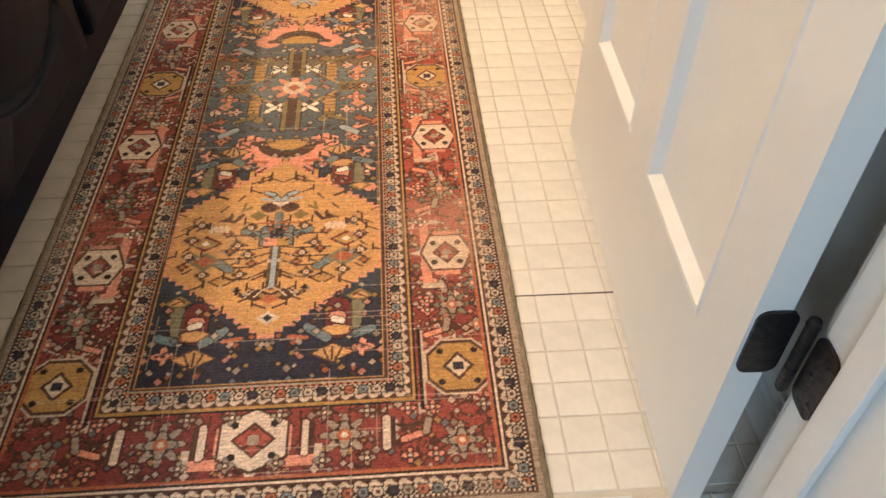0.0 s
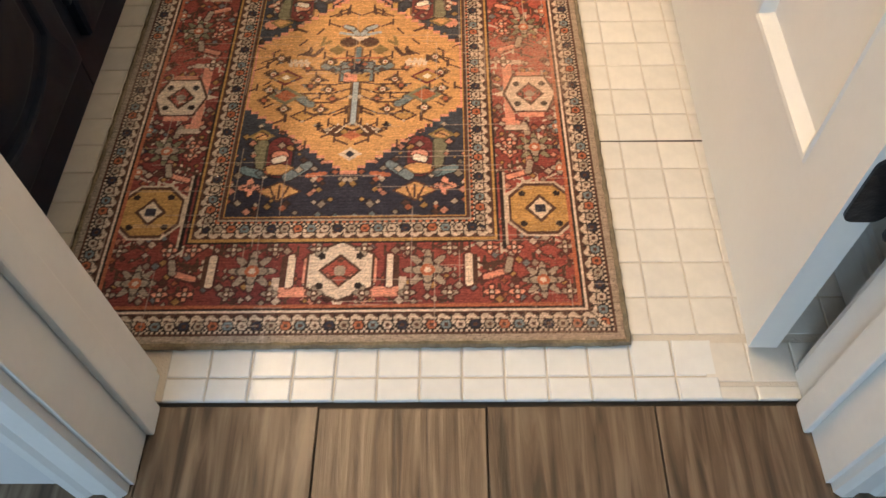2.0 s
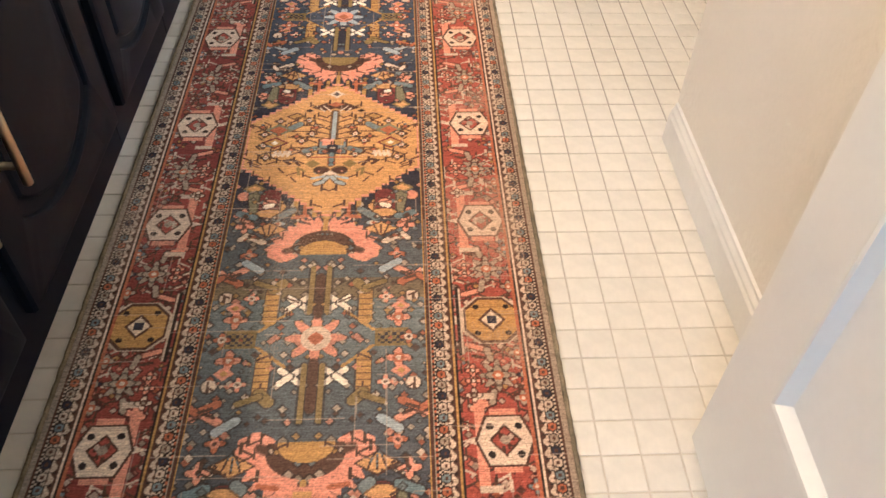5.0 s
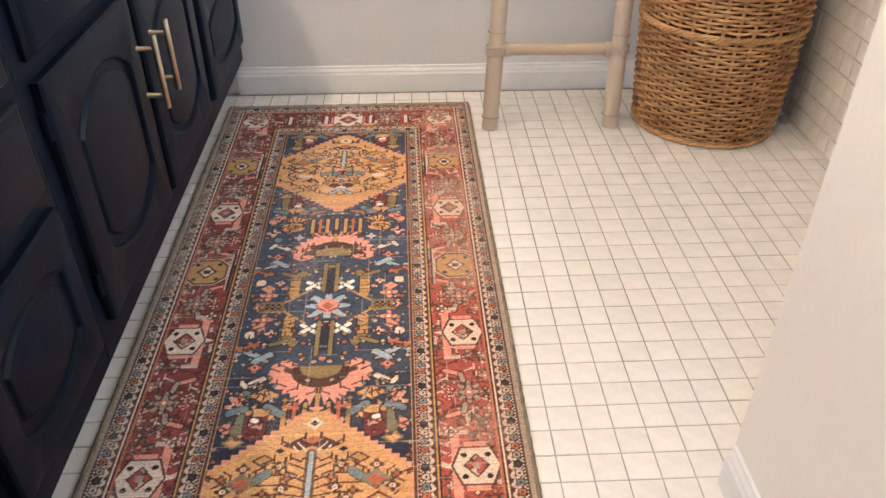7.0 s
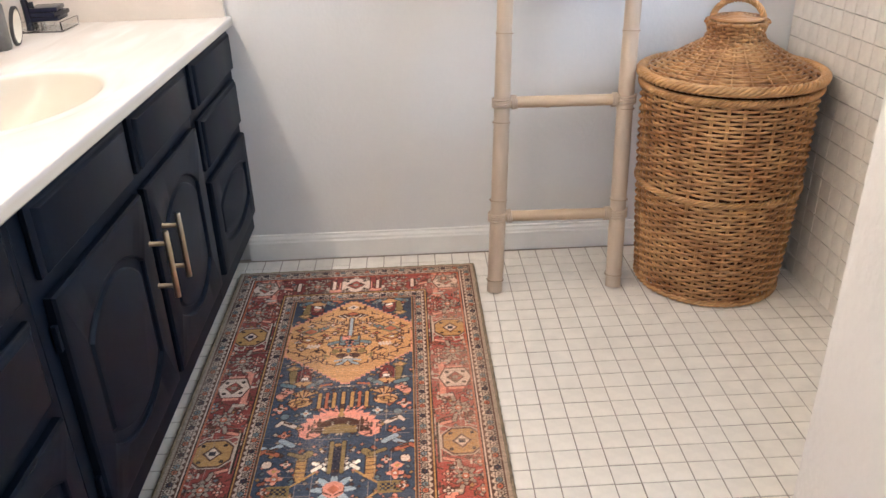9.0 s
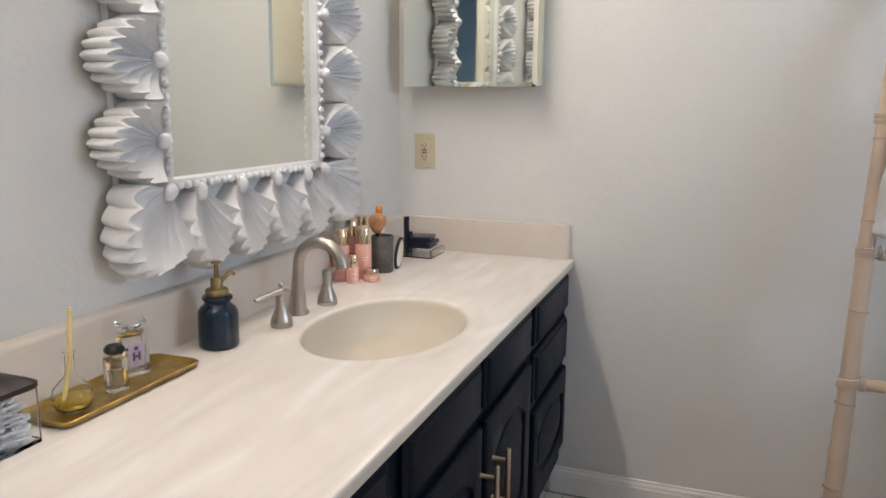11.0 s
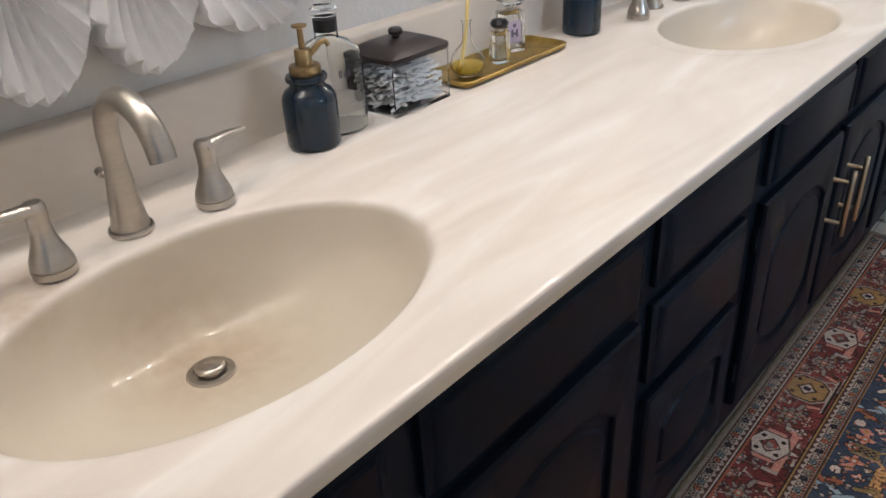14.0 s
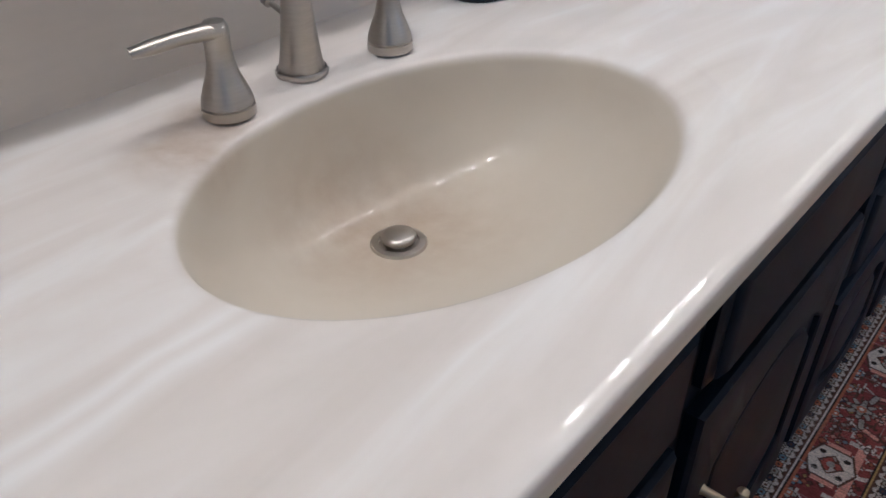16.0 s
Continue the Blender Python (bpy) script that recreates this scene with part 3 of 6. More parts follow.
    kn = new("door_knob", finish(kb, "door_knob", M["black"]))
    kn.parent = root
    root.rotation_euler = (0, 0, radians(-1.4))
    return root


door_leaf()


# ---- vanity ----
FACE = -0.305


def arch_outline(y0, y1, z0, z1, rise, n=64):
    """A rectangle whose top and bottom bulge, as n points from the lower left."""
    cy, hw = (y0 + y1) / 2, (y1 - y0) / 2
    pts = []
    k = n // 4
    for i in range(k):
        a = i / k
        pts.append((y0 + 2 * hw * a, z0 + rise * (1 - math.sin(math.pi * a) ** 0.75)))
    for i in range(k):
        pts.append((y1, z0 + rise + (z1 - z0 - 2 * rise) * i / k))
    for i in range(k):
        a = i / k
        pts.append((y1 - 2 * hw * a, z1 - rise * (1 - math.sin(math.pi * a) ** 0.75)))
    for i in range(k):
        pts.append((y0, z1 - rise - (z1 - z0 - 2 * rise) * i / k))
    return pts


def rect_outline(y0, y1, z0, z1, n=64):
    k = n // 4
    pts = []
    for (a, b), (c, d) in (((y0, z0), (y1, z0)), ((y1, z0), (y1, z1)), ((y1, z1), (y0, z1)), ((y0, z1), (y0, z0))):
        pts += [(a + (c - a) * i / k, b + (d - b) * i / k) for i in range(k)]
    return pts


def arched_front(y0, y1, z0, z1, margin=0.058, rise=0.055):
    """A cabinet door with a routed panel whose head and foot are arched."""
    bm = bmesh.new()
    back, front = FACE + 0.001, FACE + 0.020
    loops = []
    for inset, x in ((0, back), (0, front - 0.007), (0.003, front - 0.002), (0.010, front)):
        loops.append([bm.verts.new((x, y, z)) for y, z in rect_outline(y0 + inset, y1 - inset, z0 + inset, z1 - inset)])
    for inset, x in ((0, front), (0.003, front - 0.002), (0.005, front - 0.008), (0.012, front - 0.0095), (0.020, front - 0.008), (0.024, front - 0.003), (0.030, front - 0.0015)):
        q = margin + inset
        loops.append([bm.verts.new((x, y, z)) for y, z in arch_outline(y0 + q, y1 - q, z0 + q * 0.95, z1 - q * 0.95, rise)])
    bridge(bm, loops)
    bm.faces.new(loops[0][::-1])
    bm.faces.new(loops[-1])
    return bm


def slab_front(y0, y1, z0, z1):
    bm = bmesh.new()
    back, front = FACE + 0.001, FACE + 0.020
    loops = []
    for iy, iz, x in ((0, 0, back), (0, 0, front - 0.011), (0.004, 0.002, front - 0.009), (0.012, 0.005, front - 0.007), (0.014, 0.006, front - 0.004), (0.024, 0.010, front)):
        loops.append([bm.verts.new((x, *v)) for v in ((y0 + iy, z0 + iz), (y1 - iy, z0 + iz), (y1 - iy, z1 - iz), (y0 + iy, z1 - iz))])
    bridge(bm, loops)
    bm.faces.new(loops[0][::-1])
    bm.faces.new(loops[-1])
    return bm


def bar_handle(y, z0, z1, parent):
    bm = bmesh.new()
    x = FACE + 0.055
    lathe(bm, [(0.0001, z0), (0.0052, z0 + 0.001), (0.006, z0 + 0.002), (0.006, z1 - 0.002), (0.0052, z1 - 0.001), (0.0001, z1)], (x, y, 0), 16)
    for z in (z0 + 0.028, z1 - 0.028):
        lathe(bm, [(0.0065, 0), (0.0048, 0.003), (0.0045, 0.036)], (FACE + 0.019, y, z), 12, axis=(1, 0, 0))
    return part("handle", bm, M["brass"], parent, "satin brass bar pull")


def carcass(root, y0, y1):
    bm = bmesh.new()
    box(bm, XL + 0.003, FACE - 0.018, y0, y1, 0.12, 0.64)
    part("body", bm, M["navy_dark"], root)
    fb = bmesh.new()
    box(fb, FACE - 0.017, FACE, y0, y1, 0.12, 0.775, bevel=0.0015, seg=1)
    part("face_frame", fb, M["navy"], root)
    kb = boxed(XL + 0.003, FACE - 0.09, y0, y1, 0.0, 0.119)
    part("toe_kick", kb, M["navy_dark"], root)


def sink_cabinet(y0, y1, doors, hz):
    root = base("sink_cabinet", (FACE, (y0 + y1) / 2, 0), "dark navy painted sink cabinet with arched doors and brass pulls", "cabinet", "vanity cabinets")
    carcass(root, y0, y1)
    for i, (a, b) in enumerate(doors):
        part("false_drawer", slab_front(a, b, 0.655, 0.767), M["navy"], root)
        d = part("cabinet_door", arched_front(a, b, 0.190, 0.624), M["navy"], root, angle=30)
        bar_handle(b - 0.016 if i == 0 else a + 0.045, hz, hz + 0.150, d)
        for z in (0.245, 0.535):
            yy = a + 0.002 if i == 0 else b - 0.002
            part("hinge", boxed(FACE + 0.003, FACE + 0.012, yy - 0.010, yy + 0.004, z, z + 0.045, bevel=0.002), M["navy"], d)
    return root


def drawer_cabinet(y0, y1, a, b):
    root = base("drawer_cabinet", (FACE, (y0 + y1) / 2, 0), "narrow dark navy cabinet with two drawers above an arched front", "cabinet", "vanity cabinets")
    carcass(root, y0, y1)
    part("drawer", slab_front(a, b, 0.655, 0.767), M["navy"], root)
    part("drawer", slab_front(a, b, 0.492, 0.626), M["navy"], root)
    part("cabinet_door", arched_front(a, b, 0.190, 0.460, 0.045, 0.035), M["navy"], root, angle=30)
    return root


sink_cabinet(1.521, 2.466, [(1.548, 1.990), (2.033, 2.445)], 0.372)
drawer_cabinet(2.467, 2.838, 2.490, 2.808)
sink_cabinet(2.839, 3.735, [(2.872, 3.280), (3.308, 3.712)], 0.402)
drawer_cabinet(3.736, YF - 0.004, 3.765, 4.205)
drawer_cabinet(YD + 0.005, 1.520, 1.16, 1.500)

# worktop with two moulded bowls
SINKS = [(-0.535, 2.010), (-0.535, 3.350)]
SA, SB, BOWL = 0.249, 0.169, 0.135


def worktop():
    bm = bmesh.new()
    n = 128
    x0, x1 = BS - 0.004, CX - 0.012
    hy = 0.33

    def bowl(cx, cy):
        angs = []
        corners = [math.atan2(dy, dx) % (2 * math.pi) for dx, dy in ((x1 - cx, -hy), (x1 - cx, hy), (x0 - cx, hy), (x0 - cx, -hy))]
        angs = [2 * math.pi * i / n for i in range(n)]
        for c in corners:
            k = min(range(n), key=lambda i: abs((angs[i] - c + math.pi) % (2 * math.pi) - math.pi))
            angs[k] = c

        def ell(a, r):
            # the point of the ellipse in the direction a
            d = 1 / math.sqrt((math.cos(a) / SB) ** 2 + (math.sin(a) / SA) ** 2)
            return r * d * math.cos(a), r * d * math.sin(a)

        prof = [(0.12, 1.0), (0.2, 0.995), (0.3, 0.975), (0.4, 0.945), (0.5, 0.90), (0.6, 0.835), (0.68, 0.76), (0.75, 0.67), (0.81, 0.57), (0.86, 0.49), (0.90, 0.40), (0.935, 0.295), (0.96, 0.20), (0.98, 0.115), (1.0, 0.05), (1.025, 0.026), (1.06, 0.022), (1.13, 0.020), (1.19, 0.017), (1.225, 0.007), (1.25, 0.0)]
        loops = []
        for r, d in prof:
            ring = []
            for a in angs:
                px, py = ell(a, r)
                sx = -0.074 * (1 - min(1.0, r) ** 2)
                ring.append(bm.verts.new((cx + px + sx, cy + py, CT - BOWL * d)))
            loops.append(ring)
        ring = []
        for a in angs:
            ca, sa = math.cos(a), math.sin(a)
            k = min(((x1 - cx) / ca) if ca > 1e-9 else 1e9, ((x0 - cx) / ca) if ca < -1e-9 else 1e9, hy / abs(sa) if abs(sa) > 1e-9 else 1e9)
            ring.append(bm.verts.new((cx + k * ca, cy + k * sa, CT)))
        loops.append(ring)
        bridge(bm, loops)
        bm.faces.new(loops[0])

    for cx, cy in SINKS:
        bowl(cx, cy)
    ys = [YD + 0.003, SINKS[0][1] - hy, SINKS[0][1] + hy, SINKS[1][1] - hy, SINKS[1][1] + hy, YF - 0.003]
    for a, b in ((0, 1), (2, 3), (4, 5)):
        bm.faces.new([bm.verts.new(v) for v in ((x0, ys[a], CT), (x1, ys[a], CT), (x1, ys[b], CT), (x0, ys[b], CT))])
    # rounded nose and underside
    nose = [(x1, CT), (x1 + 0.0025, CT - 0.0001), (x1 + 0.005, CT - 0.0003), (x1 + 0.0065, CT - 0.0005), (x1 + 0.008, CT - 0.0009)]
    for i in range(1, 9):
        a = math.pi / 2 * i / 8
        nose.append((x1 + 0.008 + 0.004 * math.sin(a), CT - 0.0055 + 0.0046 * math.cos(a)))
    nose += [(CX, CT - 0.024), (CX - 0.003, CT - 0.028), (FACE - 0.004, CT - 0.028)]
    steps = [ys[0] + (ys[-1] - ys[0]) * i / 160 for i in range(161)]
    rows = [[bm.verts.new((x, y, z + (0.00014 * math.sin(y * 23) * math.sin(y * 61) if 4 < k < 10 else 0))) for k, (x, z) in enumerate(nose)] for y in steps]
    for p, q in zip(rows, rows[1:]):
        for i in range(len(nose) - 1):
            bm.faces.new((p[i], p[i + 1], q[i + 1], q[i]))
    bmesh.ops.remove_doubles(bm, verts=bm.verts, dist=0.0004)
    root = base("worktop", (CX, (YD + YF) / 2, CT), "cream veined cultured-marble worktop with two moulded oval basins", "countertop")
    bm.normal_update()
    wrong = [f for f in bm.faces if (f.normal.z < -0.05 and f.calc_center_median().z > CT - 0.027) or (f.normal.z < 0 and f.calc_center_median().x < x1 - 0.001 and f.calc_center_median().x > x0 and f.calc_center_median().z > CT - 0.0275) or (f.calc_center_median().z < CT - 0.0285 and f.normal.z < 0)]
    bmesh.ops.reverse_faces(bm, faces=wrong)
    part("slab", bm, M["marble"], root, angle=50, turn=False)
    sp = bmesh.new()
    r = 0.008
    prof = [(XL + 0.001, CT - 0.001), (BS + 0.004, CT - 0.001), (BS, CT + 0.004), (BS, CT + 0.113 - r), (BS - r * 0.3, CT + 0.113 - r * 0.3), (BS - r, CT + 0.113), (XL + 0.001, CT + 0.113)]
    extrude_profile(sp, prof, lambda a, b, s: (a, s, b), YD + 0.003, YF - 0.002)
    part("backsplash", sp, M["dull_marble"], root, angle=50)
    ss = boxed(BS + 0.001, CX - 0.014, YF - 0.024, YF - 0.002, CT - 0.001, CT + 0.110, bevel=0.004, seg=3)
    part("side_splash", ss, M["dull_marble"], root)
    for cx, cy in SINKS:
        dx = cx - 0.073
        db = bmesh.new()
        z = CT - BOWL
        lathe(db, [(0.0001, z + 0.001), (0.020, z + 0.001), (0.0205, z + 0.0035), (0.027, z + 0.003), (0.0285, z + 0.001), (0.0285, z - 0.002)], (dx, cy, 0), 36, close=False)
        drain = part("drain_flange", db, M["nickel"], root)
        pb = bmesh.new()
        lathe(pb, [(0.0001, z + 0.0125), (0.013, z + 0.0122), (0.0168, z + 0.0105), (0.0178, z + 0.0085), (0.0173, z + 0.006), (0.012, z + 0.005), (0.012, z + 0.001)], (dx, cy, 0), 36, close=False)
        part("drain_stopper", pb, M["nickel"], root, "satin nickel pop-up stopper")
    return root


worktop()


def faucet(cy):
    """Widespread tap set: gooseneck spout and two lever handles."""
    root = base("faucet", (-0.745, cy, CT), "brushed nickel widespread faucet with two lever handles", "faucet", "basin faucets")
    sb = bmesh.new()
    pts, rad = [], []
    for i in range(9):
        a = i / 8
        pts.append((-0.752 + 0.006 * a, cy, CT + 0.001 + 0.115 * a))
        rad.append(0.0245 - 0.0115 * min(1, a * 1.25) ** 0.7 + 0.0)
    for i in range(1, 15):
        a = math.pi * 0.90 * i / 14
        pts.append((-0.746 + 0.056 * (1 - math.cos(a)), cy, CT + 0.116 + 0.056 * math.sin(a)))
        rad.append(0.013 + 0.0015 * i / 14)
    pts.append((pts[-1][0] + 0.004, cy, pts[-1][2] - 0.016))
    rad.append(0.0145)
    tube(sb, pts, rad, 24)
    lathe(sb, [(0.0265, CT), (0.027, CT + 0.003), (0.0255, CT + 0.006)], (-0.752, cy, 0), 28, close=False)
    part("spout", sb, M["nickel"], root)
    kb = bmesh.new()
    lathe(kb, [(0.003, 0), (0.003, 0.022), (0.006, 0.024), (0.006, 0.032), (0.0001, 0.034)], (-0.767, cy, CT + 0.055), 12, axis=(-0.75, 0, 0.25), close=False)
    part("lift_rod", kb, M["nickel"], root)
    for s in (-1, 1):
        y = cy + s * 0.104
        hb = bmesh.new()
        x = -0.730
        lathe(hb, [(0.0240, CT), (0.0243, CT + 0.002), (0.0243, CT + 0.0085), (0.0225, CT + 0.0092), (0.0225, CT + 0.0105), (0.0238, CT + 0.0115), (0.0225, CT + 0.018), (0.0188, CT + 0.028), (0.0148, CT + 0.038), (0.0122, CT + 0.050), (0.0114, CT + 0.062), (0.0120, CT + 0.074), (0.0118, CT + 0.080), (0.0090, CT + 0.0845), (0.0001, CT + 0.086)], (x, y, 0), 28, close=False)
        h = part("handle_base", hb, M["nickel"], root)
        lb = bmesh.new()
        lp = [(x + 0.004, y - s * 0.004, CT + 0.076), (x, y + s * 0.010, CT + 0.078), (x - 0.006, y + s * 0.030, CT + 0.077), (x - 0.013, y + s * 0.052, CT + 0.073), (x - 0.019, y + s * 0.070, CT + 0.070)]
        tube(lb, lp, [0.0100, 0.0100, 0.0085, 0.0088, 0.0062], 14)
        for v in lb.verts:
            v.co.z = CT + 0.076 + (v.co.z - CT - 0.076) * 0.75
        part("lever", lb, M["nickel"], root)
    return root


tap = faucet(2.028)
moved(tap, dx=-0.010, dy=1.317)


# ---- shell mirrors ----
def shell_mesh(radius, half_width, lift=0.074):
    """A scallop in the y-z plane: its hinge at the origin, opening towards -z, its face towards +x."""
    bm = bmesh.new()
    nr, ribs, per, spread = 12, 9, 10, radians(68)
    na = ribs * per
    kw = half_width / (radius * math.sin(spread))
    grid = []
    for j in range(nr + 1):
        r = j / nr
        row = []
        for i in range(na + 1):
            q = i / na
            a = (q - 0.5) * 2 * spread
            rib = abs(math.sin(math.pi * ribs * q))
            rr = radius * (0.05 + 0.95 * r) * (1 + 0.085 * (rib - 0.6) * r ** 3)
            x = lift * (0.56 - 0.10 * math.sin(math.pi * r) + 0.44 * r ** 1.5) - 0.020 * r ** 0.7 * (rib ** 0.8 - 0.6)
            row.append(bm.verts.new((x, rr * math.sin(a) * kw, -rr * math.cos(a))))
        grid.append(row)
    for p, q in zip(grid, grid[1:]):
        for i in range(na):
            bm.faces.new((p[i], p[i + 1], q[i + 1], q[i]))
    # the thick fluted rim, back to the wall
    edge = [grid[j][0] for j in range(nr)] + grid[nr] + [grid[j][na] for j in range(nr - 1, -1, -1)]
    prev = edge
    for fx, grow in ((0.88, 1.03), (0.48, 1.035), (0.05, 0.97)):
        ring = [bm.verts.new((v.co.x * fx, v.co.y * grow, v.co.z * grow)) for v in edge]
        for i in range(len(edge) - 1):
            bm.faces.new((prev[i], prev[i + 1], ring[i + 1], ring[i]))
        prev = ring
    # umbo
    bmesh.ops.create_uvsphere(bm, u_segments=14, v_segments=8, radius=1, matrix=Matrix.LocRotScale((lift * 0.56, 0, -0.012), None, (0.015, 0.015, 0.019)))
    return finish(bm, "shell", M["plaster"], True, 80)


SHELL_S, SHELL_C = shell_mesh(0.160, 0.073), shell_mesh(0.186, 0.092)
bd = bmesh.new()
bmesh.ops.create_uvsphere(bd, u_segments=10, v_segments=6, radius=0.0082)
BEAD = finish(bd, "bead", M["plaster"])


def shell_mirror(cy, z0=1.140, gw=0.560, gh=0.735):
    root = base("shell_mirror", (XL, cy, z0), "white wall mirror framed with carved scallop shells and beading", "mirror", "shell mirrors")
    y0, y1, z1 = cy - gw / 2, cy + gw / 2, z0 + gh
    bk = bmesh.new()
    box(bk, XL + 0.002, XL + 0.016, y0 - 0.11, y1 + 0.11, z0 - 0.11, z1 + 0.11)
    part("back_board", bk, M["plaster"], root)
    part("glass", boxed(XL + 0.017, XL + 0.030, y0 - 0.005, y1 + 0.005, z0 - 0.005, z1 + 0.005), M["mirror"], root, "mirror glass", smooth=False)
    for nm, a in (("a", (y0 - 0.020, y0, z0 - 0.020, z1 + 0.020)), ("b", (y1, y1 + 0.020, z0 - 0.020, z1 + 0.020)), ("c", (y0, y1, z0 - 0.020, z0)), ("d", (y0, y1, z1, z1 + 0.020))):
        bm = boxed(XL + 0.017, XL + 0.048, *a, bevel=0.004)
        part("frame_bar", bm, M["plaster"], root)

    def place(data, name, y, z, turn, x=XL + 0.012):
        ob = new(name, data)
        ob.parent = root
        ob.matrix_parent_inverse = Matrix.Translation(root.location).inverted()
        ob.matrix_basis = pose(x, y, z, turn, 0, 0)

    n = 4
    for i in range(n):
        y = y0 + gw * (i + 0.5) / n
        place(SHELL_S, "shell", y, z0 - 0.018, 0)
        place(SHELL_S, "shell", y, z1 + 0.018, 180)
    n = 5
    for i in range(n):
        z = z0 + gh * (i + 0.5) / n
        place(SHELL_S, "shell", y0 - 0.018, z, -90)
        place(SHELL_S, "shell", y1 + 0.018, z, 90)
    for y, z, turn in ((y0 - 0.014, z0 - 0.014, -45), (y1 + 0.014, z0 - 0.014, 45), (y0 - 0.014, z1 + 0.014, -135), (y1 + 0.014, z1 + 0.014, 135)):
        place(SHELL_C, "shell", y, z, turn)
    step = 0.0235
    for k in range(int(gw / step)):
        for z in (z0 - 0.014, z1 + 0.014):
            place(BEAD, "bead", y0 + 0.012 + k * step, z, 0, XL + 0.050)
    for k in range(int(gh / step)):
        for y in (y0 - 0.014, y1 + 0.014):
            place(BEAD, "bead", y, z0 + 0.012 + k * step, 0, XL + 0.050)
    return root


far_mirror = shell_mirror(3.318)
moved(far_mirror, dy=-1.385)


def light_bar(ys):
    """Strip of globe bulbs over a mirror."""
    cy = sum(ys) / len(ys)
    root = base("vanity_light", (XL, cy, BULB_Z), "chrome strip light with four round bulbs over the mirror", "wall lamp", "vanity lights")
    part("back_plate", boxed(XL + 0.001, XL + 0.10, ys[0] - 0.1, ys[-1] + 0.1, BULB_Z - 0.05, BULB_Z + 0.05, bevel=0.006), M["chrome"], root)
    for y in ys:
        bm = bmesh.new()
        lathe(bm, [(0.018, 0), (0.02, 0.02), (0.017, 0.024)], (XL + 0.10, y, BULB_Z), 16, axis=(1, 0, 0))
        part("bulb_socket", bm, M["bulb"], root)


light_bar(BULBS[:4])
light_bar(BULBS[4:])


def medicine_cabinet():
    root = base("medicine_cabinet", (-0.61, YF, 1.345), "white medicine cabinet with a frameless mirrored front", "cabinet")
    x0, x1, y = -0.828, -0.398, YF - 0.105
    part("box", boxed(x0 + 0.006, x1 - 0.006, y + 0.006, YF - 0.002, 1.345, 2.02), M["cabinet_cream"], root, smooth=False)
    bm = bmesh.new()
    loops = []
    for i, d in ((0, 0.006), (0, 0.002), (0.014, 0.0)):
        loops.append([bm.verts.new(v) for v in ((x0 + i, y + d, 1.340 + i), (x1 - i, y + d, 1.340 + i), (x1 - i, y + d, 2.025 - i), (x0 + i, y + d, 2.025 - i))])
    bridge(bm, loops)
    bm.faces.new(loops[-1])
    bm.faces.new(loops[0][::-1])
    part("mirror_door", bm, M["mirror"], root, "bevelled mirror", smooth=False)


medicine_cabinet()


def outlet():
    root = base("outlet", (-0.795, YF, 1.132), "ivory GFCI wall outlet with cover plate", "outlet")
    cx, cz, y = -0.795, 1.132, YF
    part("cover_plate", boxed(cx - 0.036, cx + 0.036, y - 0.006, y - 0.001, cz - 0.057, cz + 0.057, bevel=0.003), M["ivory"], root)
    part("receptacle", boxed(cx - 0.0165, cx + 0.0165, y - 0.008, y - 0.005, cz - 0.033, cz + 0.033, bevel=0.0015), M["ivory"], root)
    bm = bmesh.new()
    for dz in (0.019, -0.019):
        box(bm, cx - 0.0075, cx - 0.0050, y - 0.0086, y - 0.0075, cz + dz - 0.004, cz + dz + 0.005)
        box(bm, cx + 0.0050, cx + 0.0075, y - 0.0086, y - 0.0075, cz + dz - 0.004, cz + dz + 0.005)
        lathe(bm, [(0.0025, 0), (0.0025, 0.001)], (cx, y - 0.0076, cz + dz - 0.009), 10, axis=(0, -1, 0))
    part("slot", bm, M["print"], root)
    part("reset_button", boxed(cx - 0.009, cx + 0.009, y - 0.0095, y - 0.0075, cz + 0.001, cz + 0.006, bevel=0.0006), M["red_dot"], root)
    part("test_button", boxed(cx - 0.009, cx + 0.009, y - 0.0095, y - 0.0075, cz - 0.007, cz - 0.002, bevel=0.0006), M["print"], root)
    sc = bmesh.new()
    for dz in (0.048, -0.048):
        lathe(sc, [(0.003, 0), (0.003, 0.001), (0.0001, 0.0014)], (cx, y - 0.006, cz + dz), 10, axis=(0, -1, 0), close=False)
    part("screw", sc, M["ivory"], root)


outlet()


# ---- rug, knot by knot ----
RW, RL, STEP = 75.6, 295.4, 0.17      # centimetres


